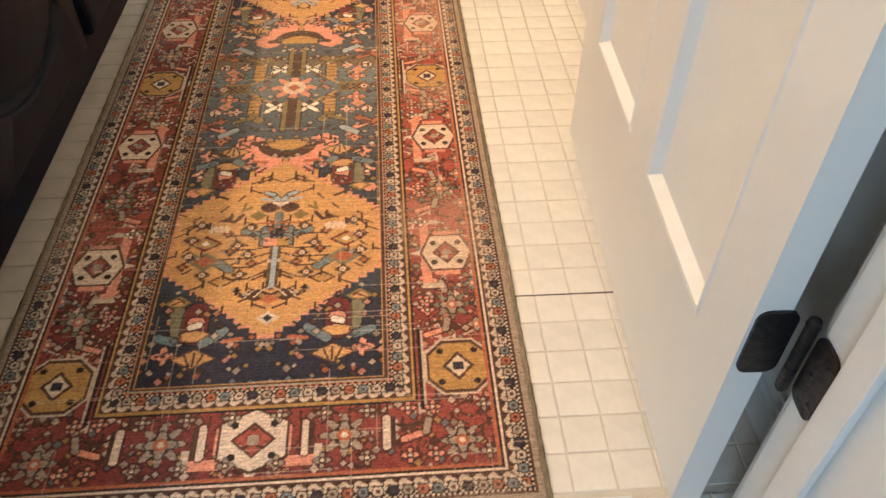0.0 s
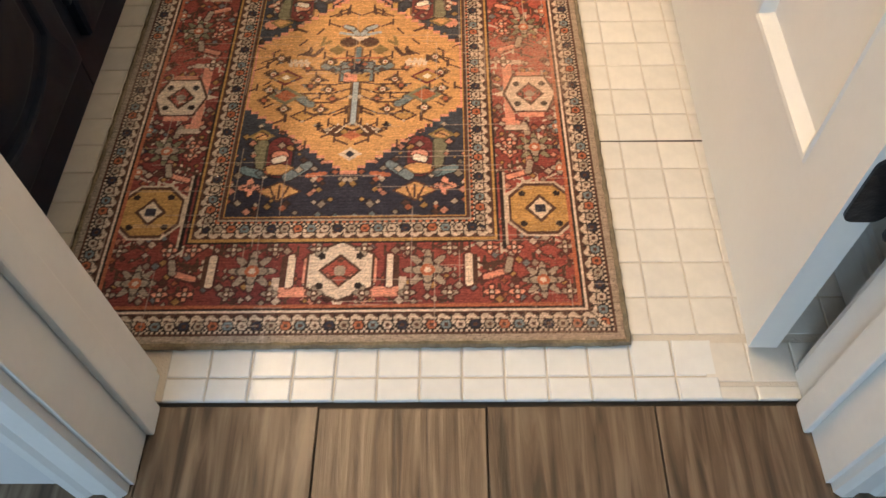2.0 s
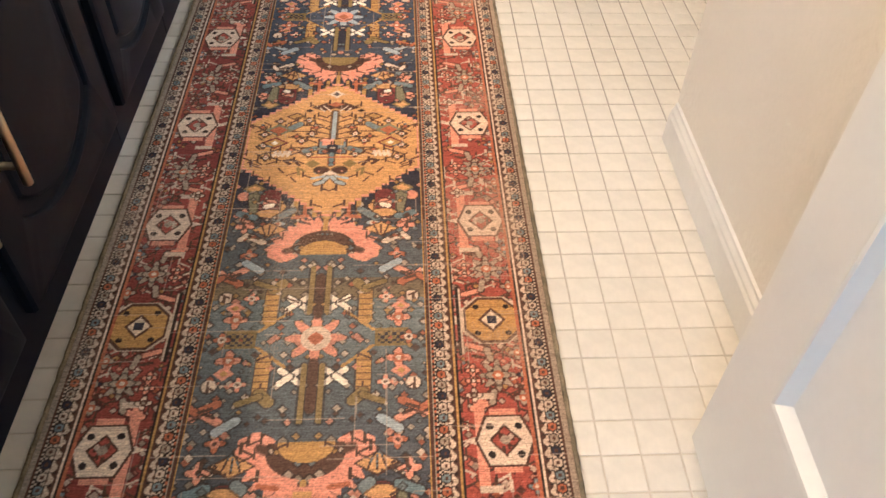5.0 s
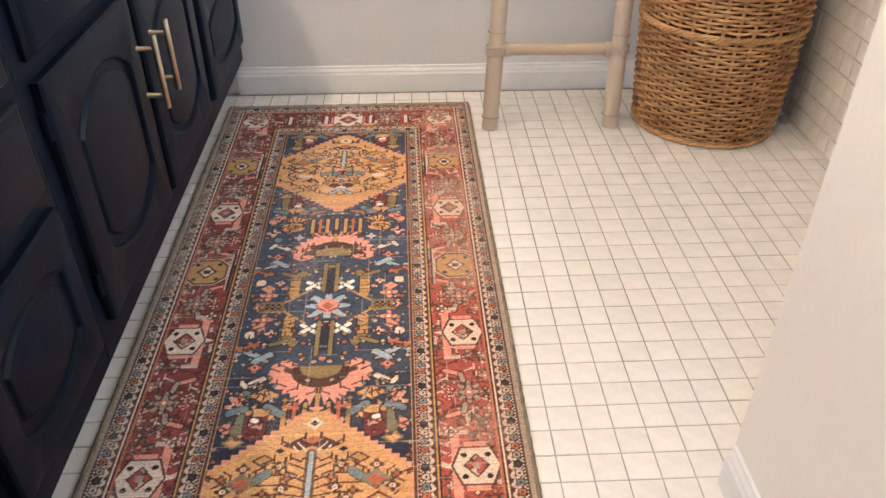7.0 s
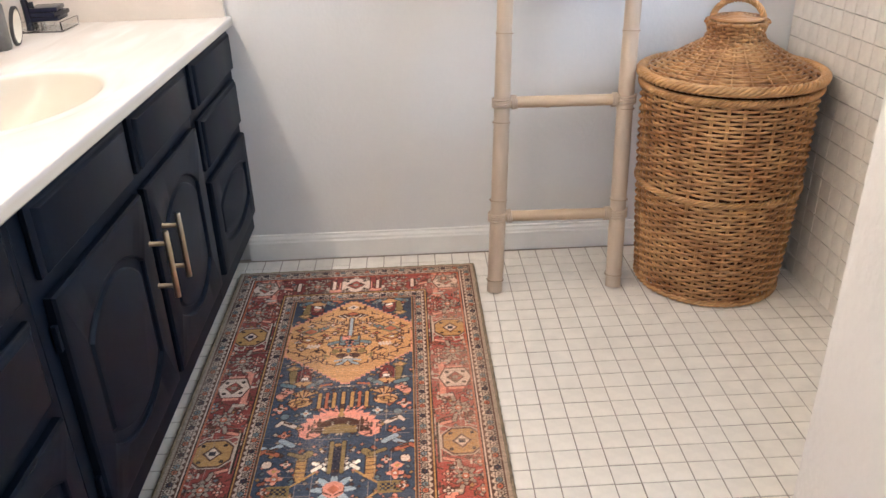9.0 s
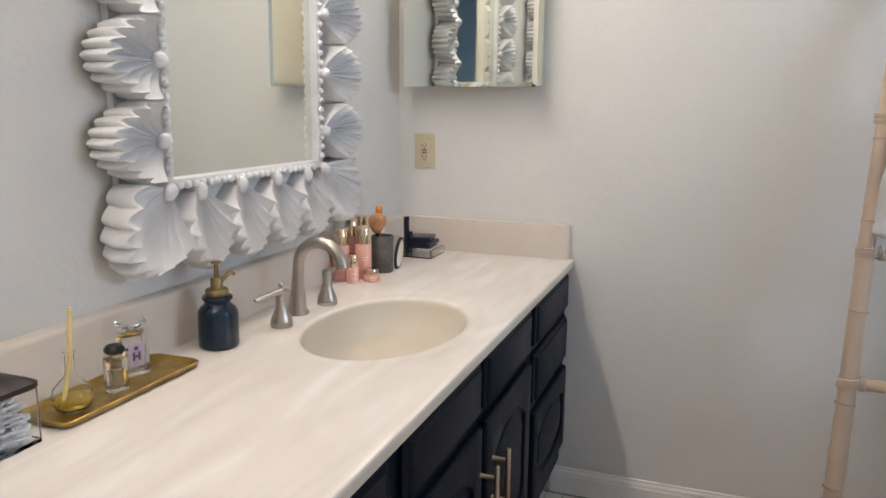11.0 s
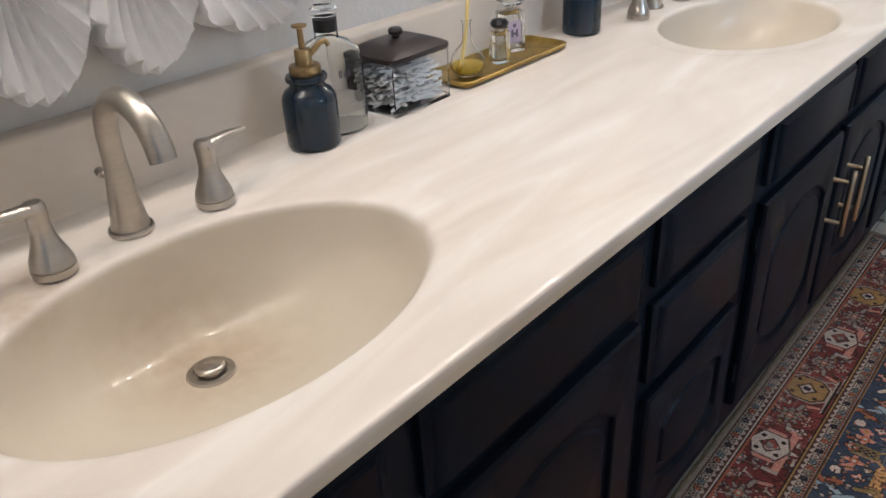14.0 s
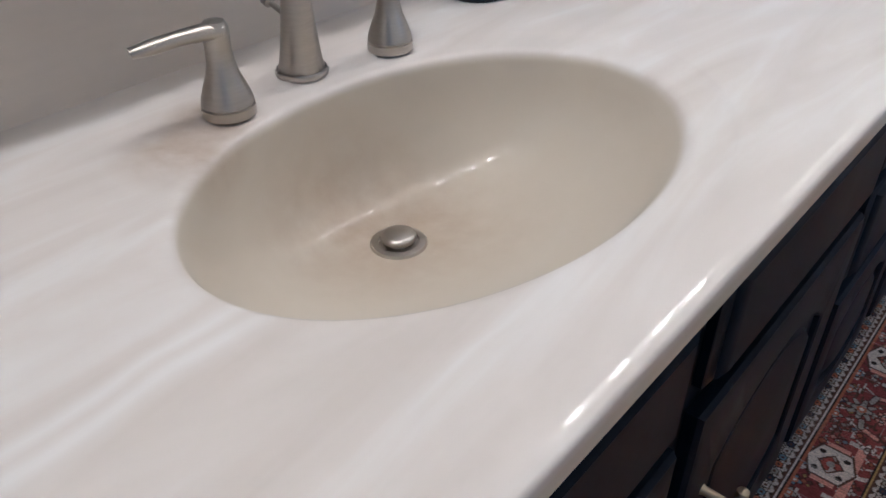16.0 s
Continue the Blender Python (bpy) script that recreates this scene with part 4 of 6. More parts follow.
def knots():
    nu, nv = int(RW / STEP) + 1, int(RL / STEP) + 1
    U, V = np.meshgrid(np.linspace(-RW / 2, RW / 2, nu), np.linspace(0, RL, nv))
    rng = np.random.default_rng(4)
    K = {"red": (0.310, 0.060, 0.042), "maroon": (0.145, 0.026, 0.028), "rust": (0.36, 0.10, 0.045), "bone": (0.43, 0.345, 0.27), "gold": (0.49, 0.262, 0.100), "ochre": (0.38, 0.21, 0.06),
         "navy": (0.022, 0.026, 0.045), "slate": (0.125, 0.175, 0.195), "teal": (0.10, 0.17, 0.20), "blue": (0.045, 0.075, 0.125), "cream": (0.53, 0.43, 0.34),
         "white": (0.74, 0.64, 0.54), "coral": (0.60, 0.235, 0.165), "pink": (0.55, 0.22, 0.15), "brown": (0.075, 0.035, 0.025), "black": (0.022, 0.016, 0.016),
         "olive": (0.20, 0.14, 0.05), "grey": (0.27, 0.22, 0.17), "green": (0.16, 0.16, 0.10), "sky": (0.26, 0.33, 0.38)}
    col = np.zeros((nv, nu, 3))

    def put(mask, name, k=1.0):
        c = np.array(K[name])
        col[mask] = col[mask] * (1 - k) + c * k

    def smooth1(n, step, lo=-1.0, hi=1.0):
        pts = rng.uniform(lo, hi, int(n / step) + 3)
        x = np.arange(n) / step
        i = x.astype(int)
        f = x - i
        f = f * f * (3 - 2 * f)
        return pts[i] * (1 - f) + pts[i + 1] * f

    aU = np.abs(U)
    e = np.minimum(np.minimum(RW / 2 - aU, V), RL - V)
    side = (RW / 2 - aU) < np.minimum(V, RL - V)
    along = np.where(side, V, U + RW / 2)
    # main border: random abrash, and less maroon on the +U side past V 60
    put(e >= 0, "red")
    darker = smooth1(nv, 105)[:, None] + 0.8 * smooth1(nu, 90)[None, :]
    wash = np.clip(0.42 + 0.4 * darker - 0.35 * (V > 60) * (U > 0), 0, 0.9)
    col[:] = col * (1 - wash[..., None]) + np.array(K["maroon"]) * wash[..., None]

    # guard stripes: a lattice of small triangles, a row of hexagons, a row of pale hooks
    def guard(lo, hi, period, flip):
        m = (e >= lo) & (e < hi)
        w = hi - lo
        f = (e - lo) / w
        if flip:
            f = 1 - f
        k = np.floor(along / period).astype(int)
        p = along / period - k
        put(m, "bone")
        weft = (np.floor(along / 0.34).astype(int) + np.floor(e / 0.34).astype(int)) % 2 == 0
        low = f < 0.30 + 0.34 * np.abs(p - 0.5)
        put(m & low, "black")
        put(m & low & weft & (f > 0.08), "bone")
        dp = np.abs(p - 0.5) * period / w
        ring = np.maximum(np.abs(f - 0.45), dp + 0.5 * np.abs(f - 0.45) - 0.04)
        put(m & (ring < 0.275), "black")
        for i, name in enumerate(("grey", "rust", "slate", "bone", "navy")):
            put(m & (ring < 0.20) & (k % 5 == i), name)
        put(m & (ring < 0.07), "brown")
        curl = np.abs(f - 0.80 - 0.10 * np.sin(2 * math.pi * p))
        put(m & (f > 0.66) & (curl > 0.13), "brown")
        put(m & (f > 0.66) & (np.abs((p + 0.25 * f) % 1 - 0.02) < 0.09), "black")
        put(m & (f < 0.08), "rust")
        put(m & (f < 0.08) & (np.floor(along / 0.5).astype(int) % 2 == 0), "black")

    put(e < 1.4, "grey")
    guard(1.4, 4.3, 1.9, False)
    for lo, hi, name in ((1.3, 1.6, "brown"), (4.3, 4.6, "brown"), (4.6, 5.0, "cream"), (5.0, 5.4, "black"), (5.4, 5.9, "rust"), (15.7, 16.1, "black"), (16.1, 16.5, "ochre"), (16.5, 16.8, "brown")):
        put((e >= lo) & (e < hi), name)
    guard(16.8, 19.6, 1.9, True)
    put((e >= 19.6) & (e < 19.9), "grey")
    put((e >= 19.9) & (e < 20.3), "brown")
    put((e >= 20.3) & (e < 20.6), "ochre")
    field = e >= 20.5

    # field ground: dark at the near end, worn teal and olive, then deep blue
    g1 = np.clip(1 - np.abs(V - 98) / 34, 0, 1) + 0.25 * smooth1(nv, 40)[:, None]
    g2 = np.clip((V - 150) / 50, 0, 1) * np.clip((285 - V) / 30, 0, 1)
    base_c = np.array(K["navy"])[None, None, :] * np.ones((nv, nu, 1))
    mixk = np.clip(g1, 0, 1)[..., None]
    mid = np.where((smooth1(nv, 24)[:, None] > 0.45)[..., None], np.array(K["olive"]) * 0.9 + 0.035, np.array(K["slate"]))
    base_c = base_c * (1 - 0.85 * mixk) + mid * 0.85 * mixk
    base_c = base_c * (1 - 0.75 * g2[..., None]) + np.array(K["blue"]) * 0.75 * g2[..., None]
    col[field] = base_c[field]

    # motif helpers; q is the mirrored distance from the middle line, c the place along
    def disk(u, v, r, name, rv=None, m=None):
        k = ((aU - u) / r) ** 2 + ((V - v) / (rv or r)) ** 2 < 1
        put((((aU - u) / (r + 0.3)) ** 2 + ((V - v) / ((rv or r) + 0.3)) ** 2 < 1) & (field if m is None else m), "black", 0.7)
        put(k & (field if m is None else m), name)

    def bar(u0, v0, u1, v1, w, name, m=None):
        d = np.array((u1 - u0, v1 - v0))
        l2 = max(1e-6, float(d @ d))
        t = np.clip(((aU - u0) * d[0] + (V - v0) * d[1]) / l2, 0, 1)
        far = np.hypot(aU - u0 - t * d[0], V - v0 - t * d[1])
        mm = field if m is None else m
        if w > 0.4:
            put((far < w + 0.28) & mm, "black", 0.7)
        put((far < w) & mm, name)

    def lozenge(u, v, r, rv, name, m=None):
        put((np.abs(aU - u) / r + np.abs(V - v) / rv < 1) & (field if m is None else m), name)

    def bloom(u, v, r, a, b, c, m=None, petals=4):
        du, dv = aU - u, V - v
        ang = np.arctan2(dv, du)
        rad = np.hypot(du, dv)
        mm = field if m is None else m
        put((rad < r * (0.78 + 0.28 * np.cos(petals * ang)) + 0.32) & mm, "black" if r > 0.9 else a, 0.75)
        put((rad < r * (0.78 + 0.28 * np.cos(petals * ang))) & mm, a)
        put((rad < r * 0.52) & mm, b)
        put((rad < r * 0.24) & mm, c)

    def bird(u, v, s, name, lean=1):
        bar(u - 1.6, v - lean * 0.9 * s, u + 1.4, v + lean * 0.9 * s, 0.62, name)
        bar(u + 1.4, v + lean * 0.9 * s, u + 2.4, v - lean * 0.2 * s, 0.5, name)
        bar(u - 0.8, v, u + 0.9, v + lean * 0.8 * s, 0.28, "brown")

    flowers, medals = (95.7, 194.6), (49.5, 144.6, 253.0)
    for c in flowers:
        # crab palmettes
        for s in (-1, 1):
            k = c + s * 20.0
            w = s * (V - k)
            teeth = 0.16 * np.abs(((np.arctan2(w, aU) * 9) % 2) - 1)
            outer = np.hypot(aU / 8.9, w / 6.7)
            put((outer < 0.95 + teeth) & (w > -0.6) & field, "coral")
            put((np.hypot((aU - 7.0) / 2.6, (w + 0.8) / 2.4) < 1 + teeth) & field, "coral")
            put((np.hypot(aU / 5.6, (w + 0.4) / 4.4) < 1) & (w > -1.6) & field, "brown")
            put((np.hypot(aU / 4.0, (w + 1.4) / 2.9) < 1) & (w > -1.8) & field, "ochre" if c < 120 else "olive")
            bar(5.4, k - s * 0.4, 6.4, k - s * 0.9, 0.5, "brown")
            bar(0, k + s * 4.5, 0, k + s * 13.5, 0.5, "ochre")
            for q in (1.6, 3.6, 5.6):
                bar(0.5 * q, k + s * 5.4, q, k + s * 8.2, 0.3, "coral")
            for q in (2.2, 4.0, 5.8):
                bar(q, k + s * 8.0, q, k + s * 13.5, 0.42, "ochre" if q != 4.0 else "rust")
            # side motifs
            disk(10.5, k + s * 10.5, 2.9, "gold", 1.9)
            disk(10.5, k + s * 10.5, 1.2, "ochre", 0.9)
            bloom(15.0, k + s * 8.2, 1.7, "pink", "cream", "brown")
            bird(12.4, k + s * 2.2, 1.0, "cream", s)
            bird(14.4, k - s * 6.0, 1.0, "pink" if c < 120 else "sky", -s)
            bloom(12.8, k - s * 1.8, 1.4, "rust", "pink", "brown")
            disk(15.6, k + s * 13.4, 1.2, "pink")
            disk(13.5, k + s * 5.2, 1.0, "slate")
            bloom(8.6, k + s * 6.0, 1.3, "sky", "cream", "rust")
        # middle rosette with butterflies
        bloom(0, c, 4.6, "pink" if c < 120 else "sky", "cream" if c < 120 else "pink", "coral", petals=8)
        lozenge(0, c, 1.4, 1.4, "rust")
        for s in (-1, 1):
            for q in (-1, 1):
                bar(3.4, c + s * 7.2, 3.4 + 1.5 * q, c + s * 7.2 + 1.2, 0.5, "white")
                bar(3.4, c + s * 7.2, 3.4 + 1.5 * q, c + s * 7.2 - 1.2, 0.5, "white")
            bar(7.6, c + s * 3.8, 7.6, c + s * 10.2, 1.1, "ochre")
            bar(7.6, c + s * 10.2, 6.2, c + s * 11.6, 0.9, "olive")
            bar(0, c + s * 4.8, 0, c + s * 13.0, 0.7, "brown" if c < 120 else "navy")
            bloom(13.0, c + s * 4.0, 1.8, "pink", "rust", "cream")
            disk(15.2, c + s * 8.6, 1.1, "cream")
            bloom(11.0, c + s * 8.4, 1.2, "coral", "cream", "brown")
            bird(15.0, c + s * 12.4, 0.8, "rust", s)
        for s in (-1, 1):
            bar(9.0, c + s * 1.6, 4.4, c + s * 5.4, 0.28, "ochre")
            bar(1.4, c + s * 5.2, 1.4, c + s * 15.0, 0.42, "olive")
            bar(7.6, c + s * 10.6, 10.6, c + s * 11.8, 0.5, "olive")
            for q in (4.4, 5.6, 6.8, 8.0, 9.2):
                bar(6.4, c + s * q, 8.8, c + s * q, 0.10, "brown")
            lozenge(13.4, c + s * 6.4, 1.6, 1.3, "pink")
            lozenge(13.4, c + s * 6.4, 0.7, 0.6, "ochre")
            bar(10.4, c + s * 14.6, 13.0, c + s * 16.4, 0.7, "sky")
        put((np.abs(V - c) < 1.8) & (aU > 9.2) & (aU < 14.6) & field, "olive")
        put((np.abs(V - c) < 1.2) & (aU > 9.8) & (aU < 14.0) & ((np.floor(aU / 0.6) + np.floor(V / 0.6)) % 2 == 0) & field, "navy")
        bloom(14.6, c, 1.3, "rust", "cream", "brown")

    for c in medals:
        # corner pieces round the medallion
        for s in (-1, 1):
            lozenge(13.9, c + s * 13.4, 2.1, 1.5, "olive")
            lozenge(13.9, c + s * 13.4, 1.4, 1.0, "gold")
            bar(13.6, c + s * 15.4, 12.9, c + s * 19.6, 1.15, "green" if c < 200 else "olive")
            bar(10.6, c + s * 15.6, 10.6, c + s * 19.8, 1.9, "maroon")
            disk(10.6, c + s * 17.4, 1.25, "pink", 0.9)
            bar(10.1, c + s * 18.0, 11.2, c + s * 18.4, 0.55, "white")
            disk(10.5, c + s * 20.2, 2.3, "gold", 1.0)
            bar(6.2, c + s * 19.4, 9.0, c + s * 21.6, 0.75, "slate")
            bar(13.0, c + s * 21.2, 15.8, c + s * 20.2, 0.7, "teal")
            bloom(14.4, c + s * 23.6, 1.6, "pink", "coral", "brown")
            lozenge(10.0, c + s * 24.4, 3.4, 2.0, "brown")
            lozenge(10.0, c + s * 24.4, 2.9, 1.6, "gold")
            for q in (-1.4, 0.0, 1.4):
                bar(10.0 + q, c + s * 23.4, 10.0 + 0.4 * q, c + s * 25.6, 0.16, "brown")
            bar(3.6, c + s * 21.0, 6.0, c + s * 21.4, 0.4, "rust")
        stepu = np.floor(aU / 1.25) * 1.25 + 0.6
        half = 7.2 + 13.8 * np.clip(1 - stepu / 16.6, 0, 1)
        inside = (np.abs(V - c) < half) & (aU < 16.9) & field
        put((np.abs(V - c) < half + 0.6) & (aU < 17.2) & field & ~inside, "pink")
        put(inside, "gold")
        fade = np.clip(0.35 + 0.4 * smooth1(nv, 18)[:, None] + 0 * U, 0, 0.8)
        col[inside] = (col * (1 - 0.3 * fade[..., None]) + np.array(K["ochre"]) * 0.3 * fade[..., None])[inside]
        m = inside
        d = 1 if c < 200 else -1
        d = -1 if c == medals[1] else d
        def twig(pts, w=0.17, name="brown"):
            for (u0, v0), (u1, v1) in zip(pts, pts[1:]):
                bar(u0, c + d * v0, u1, c + d * v1, w, name, m)

        def ring(u, v, name="cream", r=0.75):
            bloom(u, c + d * v, r * 1.25, "brown", name, "rust", m)

        # stalk, vase and crown
        bar(0, c - d * 10.6, 0, c - d * 1.4, 0.62, "brown", m)
        bar(0, c - d * 10.6, 0, c - d * 1.4, 0.40, "sky", m)
        put((aU < 3.0) & (np.abs(V - c - d * 0.9) < 2.5) & m, "brown")
        put((aU < 2.7) & (np.abs(V - c - d * 0.9) < 2.2) & m, "slate")
        put((aU < 2.1) & (d * (V - c) > -1.5) & (d * (V - c) < 0.5) & m, "coral")
        put((U > 0) & (U < 2.1) & (d * (V - c) > -1.5) & (d * (V - c) < 0.5) & m, "ochre")
        put((aU < 1.1) & (d * (V - c) > 0.3) & (d * (V - c) < 2.9) & m, "navy")
        bar(0, c + d * 3.2, 0, c + d * 6.4, 0.45, "teal", m)
        bar(0, c + d * 4.2, 4.2, c + d * 4.2, 0.2, "rust", m)
        disk(1.7, c + d * 8.2, 1.4, "brown", 1.0, m)
        lozenge(0, c + d * 9.4, 1.6, 1.1, "cream", m)
        twig([(0.4, 10.2), (1.4, 11.6), (2.6, 12.2)], 0.42, "sky")
        twig([(1.2, 10.0), (3.4, 10.6)], 0.3, "sky")
        # branches with their blossoms
        for v0, v1, reach in ((-1.6, -2.2, 9.0), (-3.0, -4.2, 9.4), (-4.6, -6.2, 8.2), (-7.0, -8.7, 8.6), (1.8, 1.2, 8.4)):
            twig([(0.6, v0), (3.8, v1), (reach, v1)])
        for u, v in ((6.3, -1.0), (4.4, -3.3), (13.9, -3.2), (5.3, -7.8), (11.2, -7.6), (13.8, 0.4), (4.6, 3.2), (12.9, 4.2)):
            ring(u, v)
        for u, v in ((7.4, -2.5), (3.6, -5.4), (8.2, 1.8), (14.6, -5.6)):
            ring(u, v, "rust", 0.6)
        bar(3.4, c + d * 1.4, 5.4, c + d * 2.2, 0.62, "slate", m)
        bar(7.0, c - d * 6.6, 9.0, c - d * 5.0, 0.70, "slate", m)
        lozenge(8.0, c - d * 9.2, 2.2, 1.4, "brown", m)
        lozenge(8.0, c - d * 9.2, 1.6, 1.0, "ochre", m)
        lozenge(11.6, c - d * 0.4, 2.9, 1.9, "maroon", m)
        lozenge(11.6, c - d * 0.4, 2.2, 1.3, "ochre", m)
        lozenge(11.6, c - d * 0.4, 0.8, 0.6, "white", m)
        lozenge(11.2, c - d * 4.6, 2.9, 2.1, "green", m)
        lozenge(11.2, c - d * 4.6, 1.9, 1.3, "rust", m)
        for q in (8.4, 9.3, 10.2, 11.1):
            bar(q, c + d * 2.4, q + 0.3, c + d * 3.7, 0.32, "cream", m)
        bar(8.2, c + d * 3.0, 11.5, c + d * 3.3, 0.30, "cream", m)
        twig([(6.2, 6.6), (7.4, 4.8), (9.2, 5.2), (8.0, 6.2)], 0.34)
        lozenge(3.6, c + d * 6.2, 1.5, 1.3, "olive", m)
        twig([(5.0, 8.4), (6.4, 7.4), (6.0, 9.4)], 0.28, "olive")
        for v in (-7.2, -5.0, -2.2, 0.6, 3.0, 5.4):
            twig([(15.4 - 0.15 * abs(v), v), (14.5 - 0.2 * abs(v), v + 0.9)], 0.17)
        twig([(10.2, 7.4), (9.0, 8.8)])
        twig([(7.4, 10.2), (6.4, 11.6)])
        lozenge(2.3, c - d * 12.4, 2.9, 1.4, "brown", m)
        lozenge(0, c - d * 13.4, 1.7, 0.9, "rust", m)
        lozenge(5.4, c - d * 11.2, 0.9, 0.6, "black", m)
        for q in (0.9, 2.3):
            bar(q, c - d * 11.0, q + 1.6, c - d * 12.8, 0.14, "cream", m)
        lozenge(0, c - d * 17.2, 1.8, 1.4, "cream", m)
        lozenge(0, c - d * 17.2, 0.8, 0.7, "navy", m)

    # main border motifs, along the sides
    red = (e >= 5.9) & (e < 15.7)
    su = 28.1

    def star(u, v, s=1.0, sideways=False, m=red):
        du, dv = (aU - u, V - v) if not sideways else (V - v, U - u)
        hexa = (np.abs(dv) < 4.2 * s) & (np.abs(du) < (4.4 - 0.45 * np.abs(dv)) * s)
        put((np.abs(du) / 6.8 + np.abs(dv) / 2.2 < s) & m, "cream")
        put((np.abs(dv) < 8.6 * s) & (np.abs(du + 3.4) < 0.75) & m, "pink")
        put((np.abs(np.abs(dv) - 8.2 * s) < 0.5) & (np.abs(du + 2.6) < 1.6) & m, "bone")
        put((np.abs(np.abs(dv) - 4.6) < 0.5) & (np.abs(du) < 2.0) & m, "pink")
        put((np.abs(dv) < 4.2 * s + 0.35) & (np.abs(du) < (4.4 - 0.45 * np.abs(dv)) * s + 0.45) & m, "brown")
        put(hexa & m, "cream")
        put((np.abs(du) / 2.6 + np.abs(dv) / 2.9 < s) & m, "brown")
        put((np.abs(du) / 2.1 + np.abs(dv) / 2.4 < s) & m, "red")
        put((np.hypot(du, dv) < 0.8 * s) & m, "grey")
        for a in (-1, 1):
            for b in (-1, 1):
                put((np.hypot(du - 2.3 * a * s, dv - 2.5 * b * s) < 0.55) & m, "black")

    def eye(u, v, m=red):
        du, dv = aU - u, V - v
        put((np.maximum(np.abs(du), np.abs(dv)) < 4.9) & (np.abs(du) + np.abs(dv) < 7.3) & m, "bone")
        put((np.maximum(np.abs(du), np.abs(dv)) < 4.6) & (np.abs(du) + np.abs(dv) < 6.8) & m, "brown")
        put((np.maximum(np.abs(du), np.abs(dv)) < 4.1) & (np.abs(du) + np.abs(dv) < 6.1) & m, "ochre")
        put((np.abs(du) + np.abs(dv) * 0.9 < 2.3) & m, "brown")
        put((np.abs(du) + np.abs(dv) * 0.9 < 1.7) & m, "cream")
        put((np.maximum(np.abs(du), np.abs(dv)) < 0.75) & m, "navy")
        for a in (-1, 1):
            for b in (-1, 1):
                put((np.hypot(du - 2.5 * a, dv - 2.7 * b) < 0.5) & m, "black")
        put((np.abs(np.abs(du) - 5.0) < 0.22) & (np.abs(dv) < 6.8) & m, "bone")
        put((np.abs(np.abs(du) - 5.5) < 0.22) & (np.abs(dv) < 7.0) & m, "black")

    def rosette(u, v, r=2.9, kind="green", m=red):
        bloom(u, v, r, kind, "brown", "cream", m, 8)
        bloom(u, v, r * 0.62, "grey", "rust", "cream", m, 4)

    def hook(u, v, s, m=red):
        bar(u - 1.7, v - 1.2 * s, u + 1.3, v - 0.2 * s, 0.45, "pink", m)
        bar(u + 1.3, v - 0.2 * s, u + 1.7, v + 1.6 * s, 0.45, "grey", m)
        bar(u - 1.0, v + 0.9 * s, u + 0.6, v + 1.3 * s, 0.3, "brown", m)

    stars = (44.7, 76.9, 121.9, 151.1, 184.8, 232.6, 284.0)
    eyes = (21.5, 98.8, 207.9, 256.6)
    roses = (33.2, 61.0, 88.0, 110.0, 136.5, 168.0, 196.5, 220.0, 244.5, 270.0)
    for v in roses:
        rosette(su, v, 2.7, "green" if int(v) % 2 else "grey")
        for q, s in ((-4.6, 1), (4.6, -1)):
            hook(su - 2.6, v + q, s)
            bloom(su + 3.4, v + q * 0.9, 1.2, "grey", "rust", "cream", red)
            bloom(su - 3.8, v + q * 0.2, 1.0, "pink", "brown", "cream", red)
        bloom(su + 4.0, v, 1.0, "navy", "grey", "rust", red)
    for v in stars:
        star(su, v, 0.9)
        bloom(su - 3.9, v + 7.6, 1.1, "cream", "brown", "grey", red)
        bloom(su + 3.6, v - 7.2, 1.1, "slate", "rust", "cream", red)
    for v in eyes:
        eye(su, v)
    # ends
    for v in (11.2, RL - 11.2):
        star(0, v, 1.05, True, red)
        for u in (12.0,):
            rosette(u, v, 3.1, "grey")
        rosette(27.6, v - (1.8 if v < 50 else -1.8), 2.7, "grey")
        for u in (6.8, 17.6):
            bar(u, v - 2.2, u, v + 2.2, 0.5, "cream", red)
            bar(u + 0.9, v - 2.2, u + 0.9, v + 2.2, 0.35, "brown", red)
        for u in (3.2, 9.2, 15.0, 20.6, 24.0, 31.0):
            for q in (-3.6, 3.6):
                bloom(u, v + q, 1.0, "grey" if int(u) % 2 else "pink", "brown", "cream", red)
        hook(21.6, v, 1)
    # small filling flowers
    for i in range(2600):
        u, v, r = rng.uniform(0, 33), rng.uniform(6, RL - 6), rng.uniform(0.45, 1.05)
        j0, j1 = max(0, int((v - 2) / STEP)), int((v + 2) / STEP)
        sub = (slice(j0, j1), slice(None))
        near = np.abs(aU[sub] - u) / r + np.abs(V[sub] - v) / r < 1
        bare = (col[sub][..., 0] > 0.10) & (col[sub][..., 0] < 0.34) & (col[sub][..., 1] < 0.065)
        ok = near & ((red[sub] & bare) | (field[sub] & (np.abs(col[sub][..., 0]) < 0.2)))
        name = ("pink", "grey", "ochre", "rust", "brown", "cream", "slate", "bone")[i % 8]
        col[sub][ok] = col[sub][ok] * 0.3 + np.array(K["black"]) * 0.7
        core = ok & (np.abs(aU[sub] - u) / r + np.abs(V[sub] - v) / r < 0.62)
        col[sub][core] = col[sub][core] * 0.3 + np.array(K[name]) * 0.7
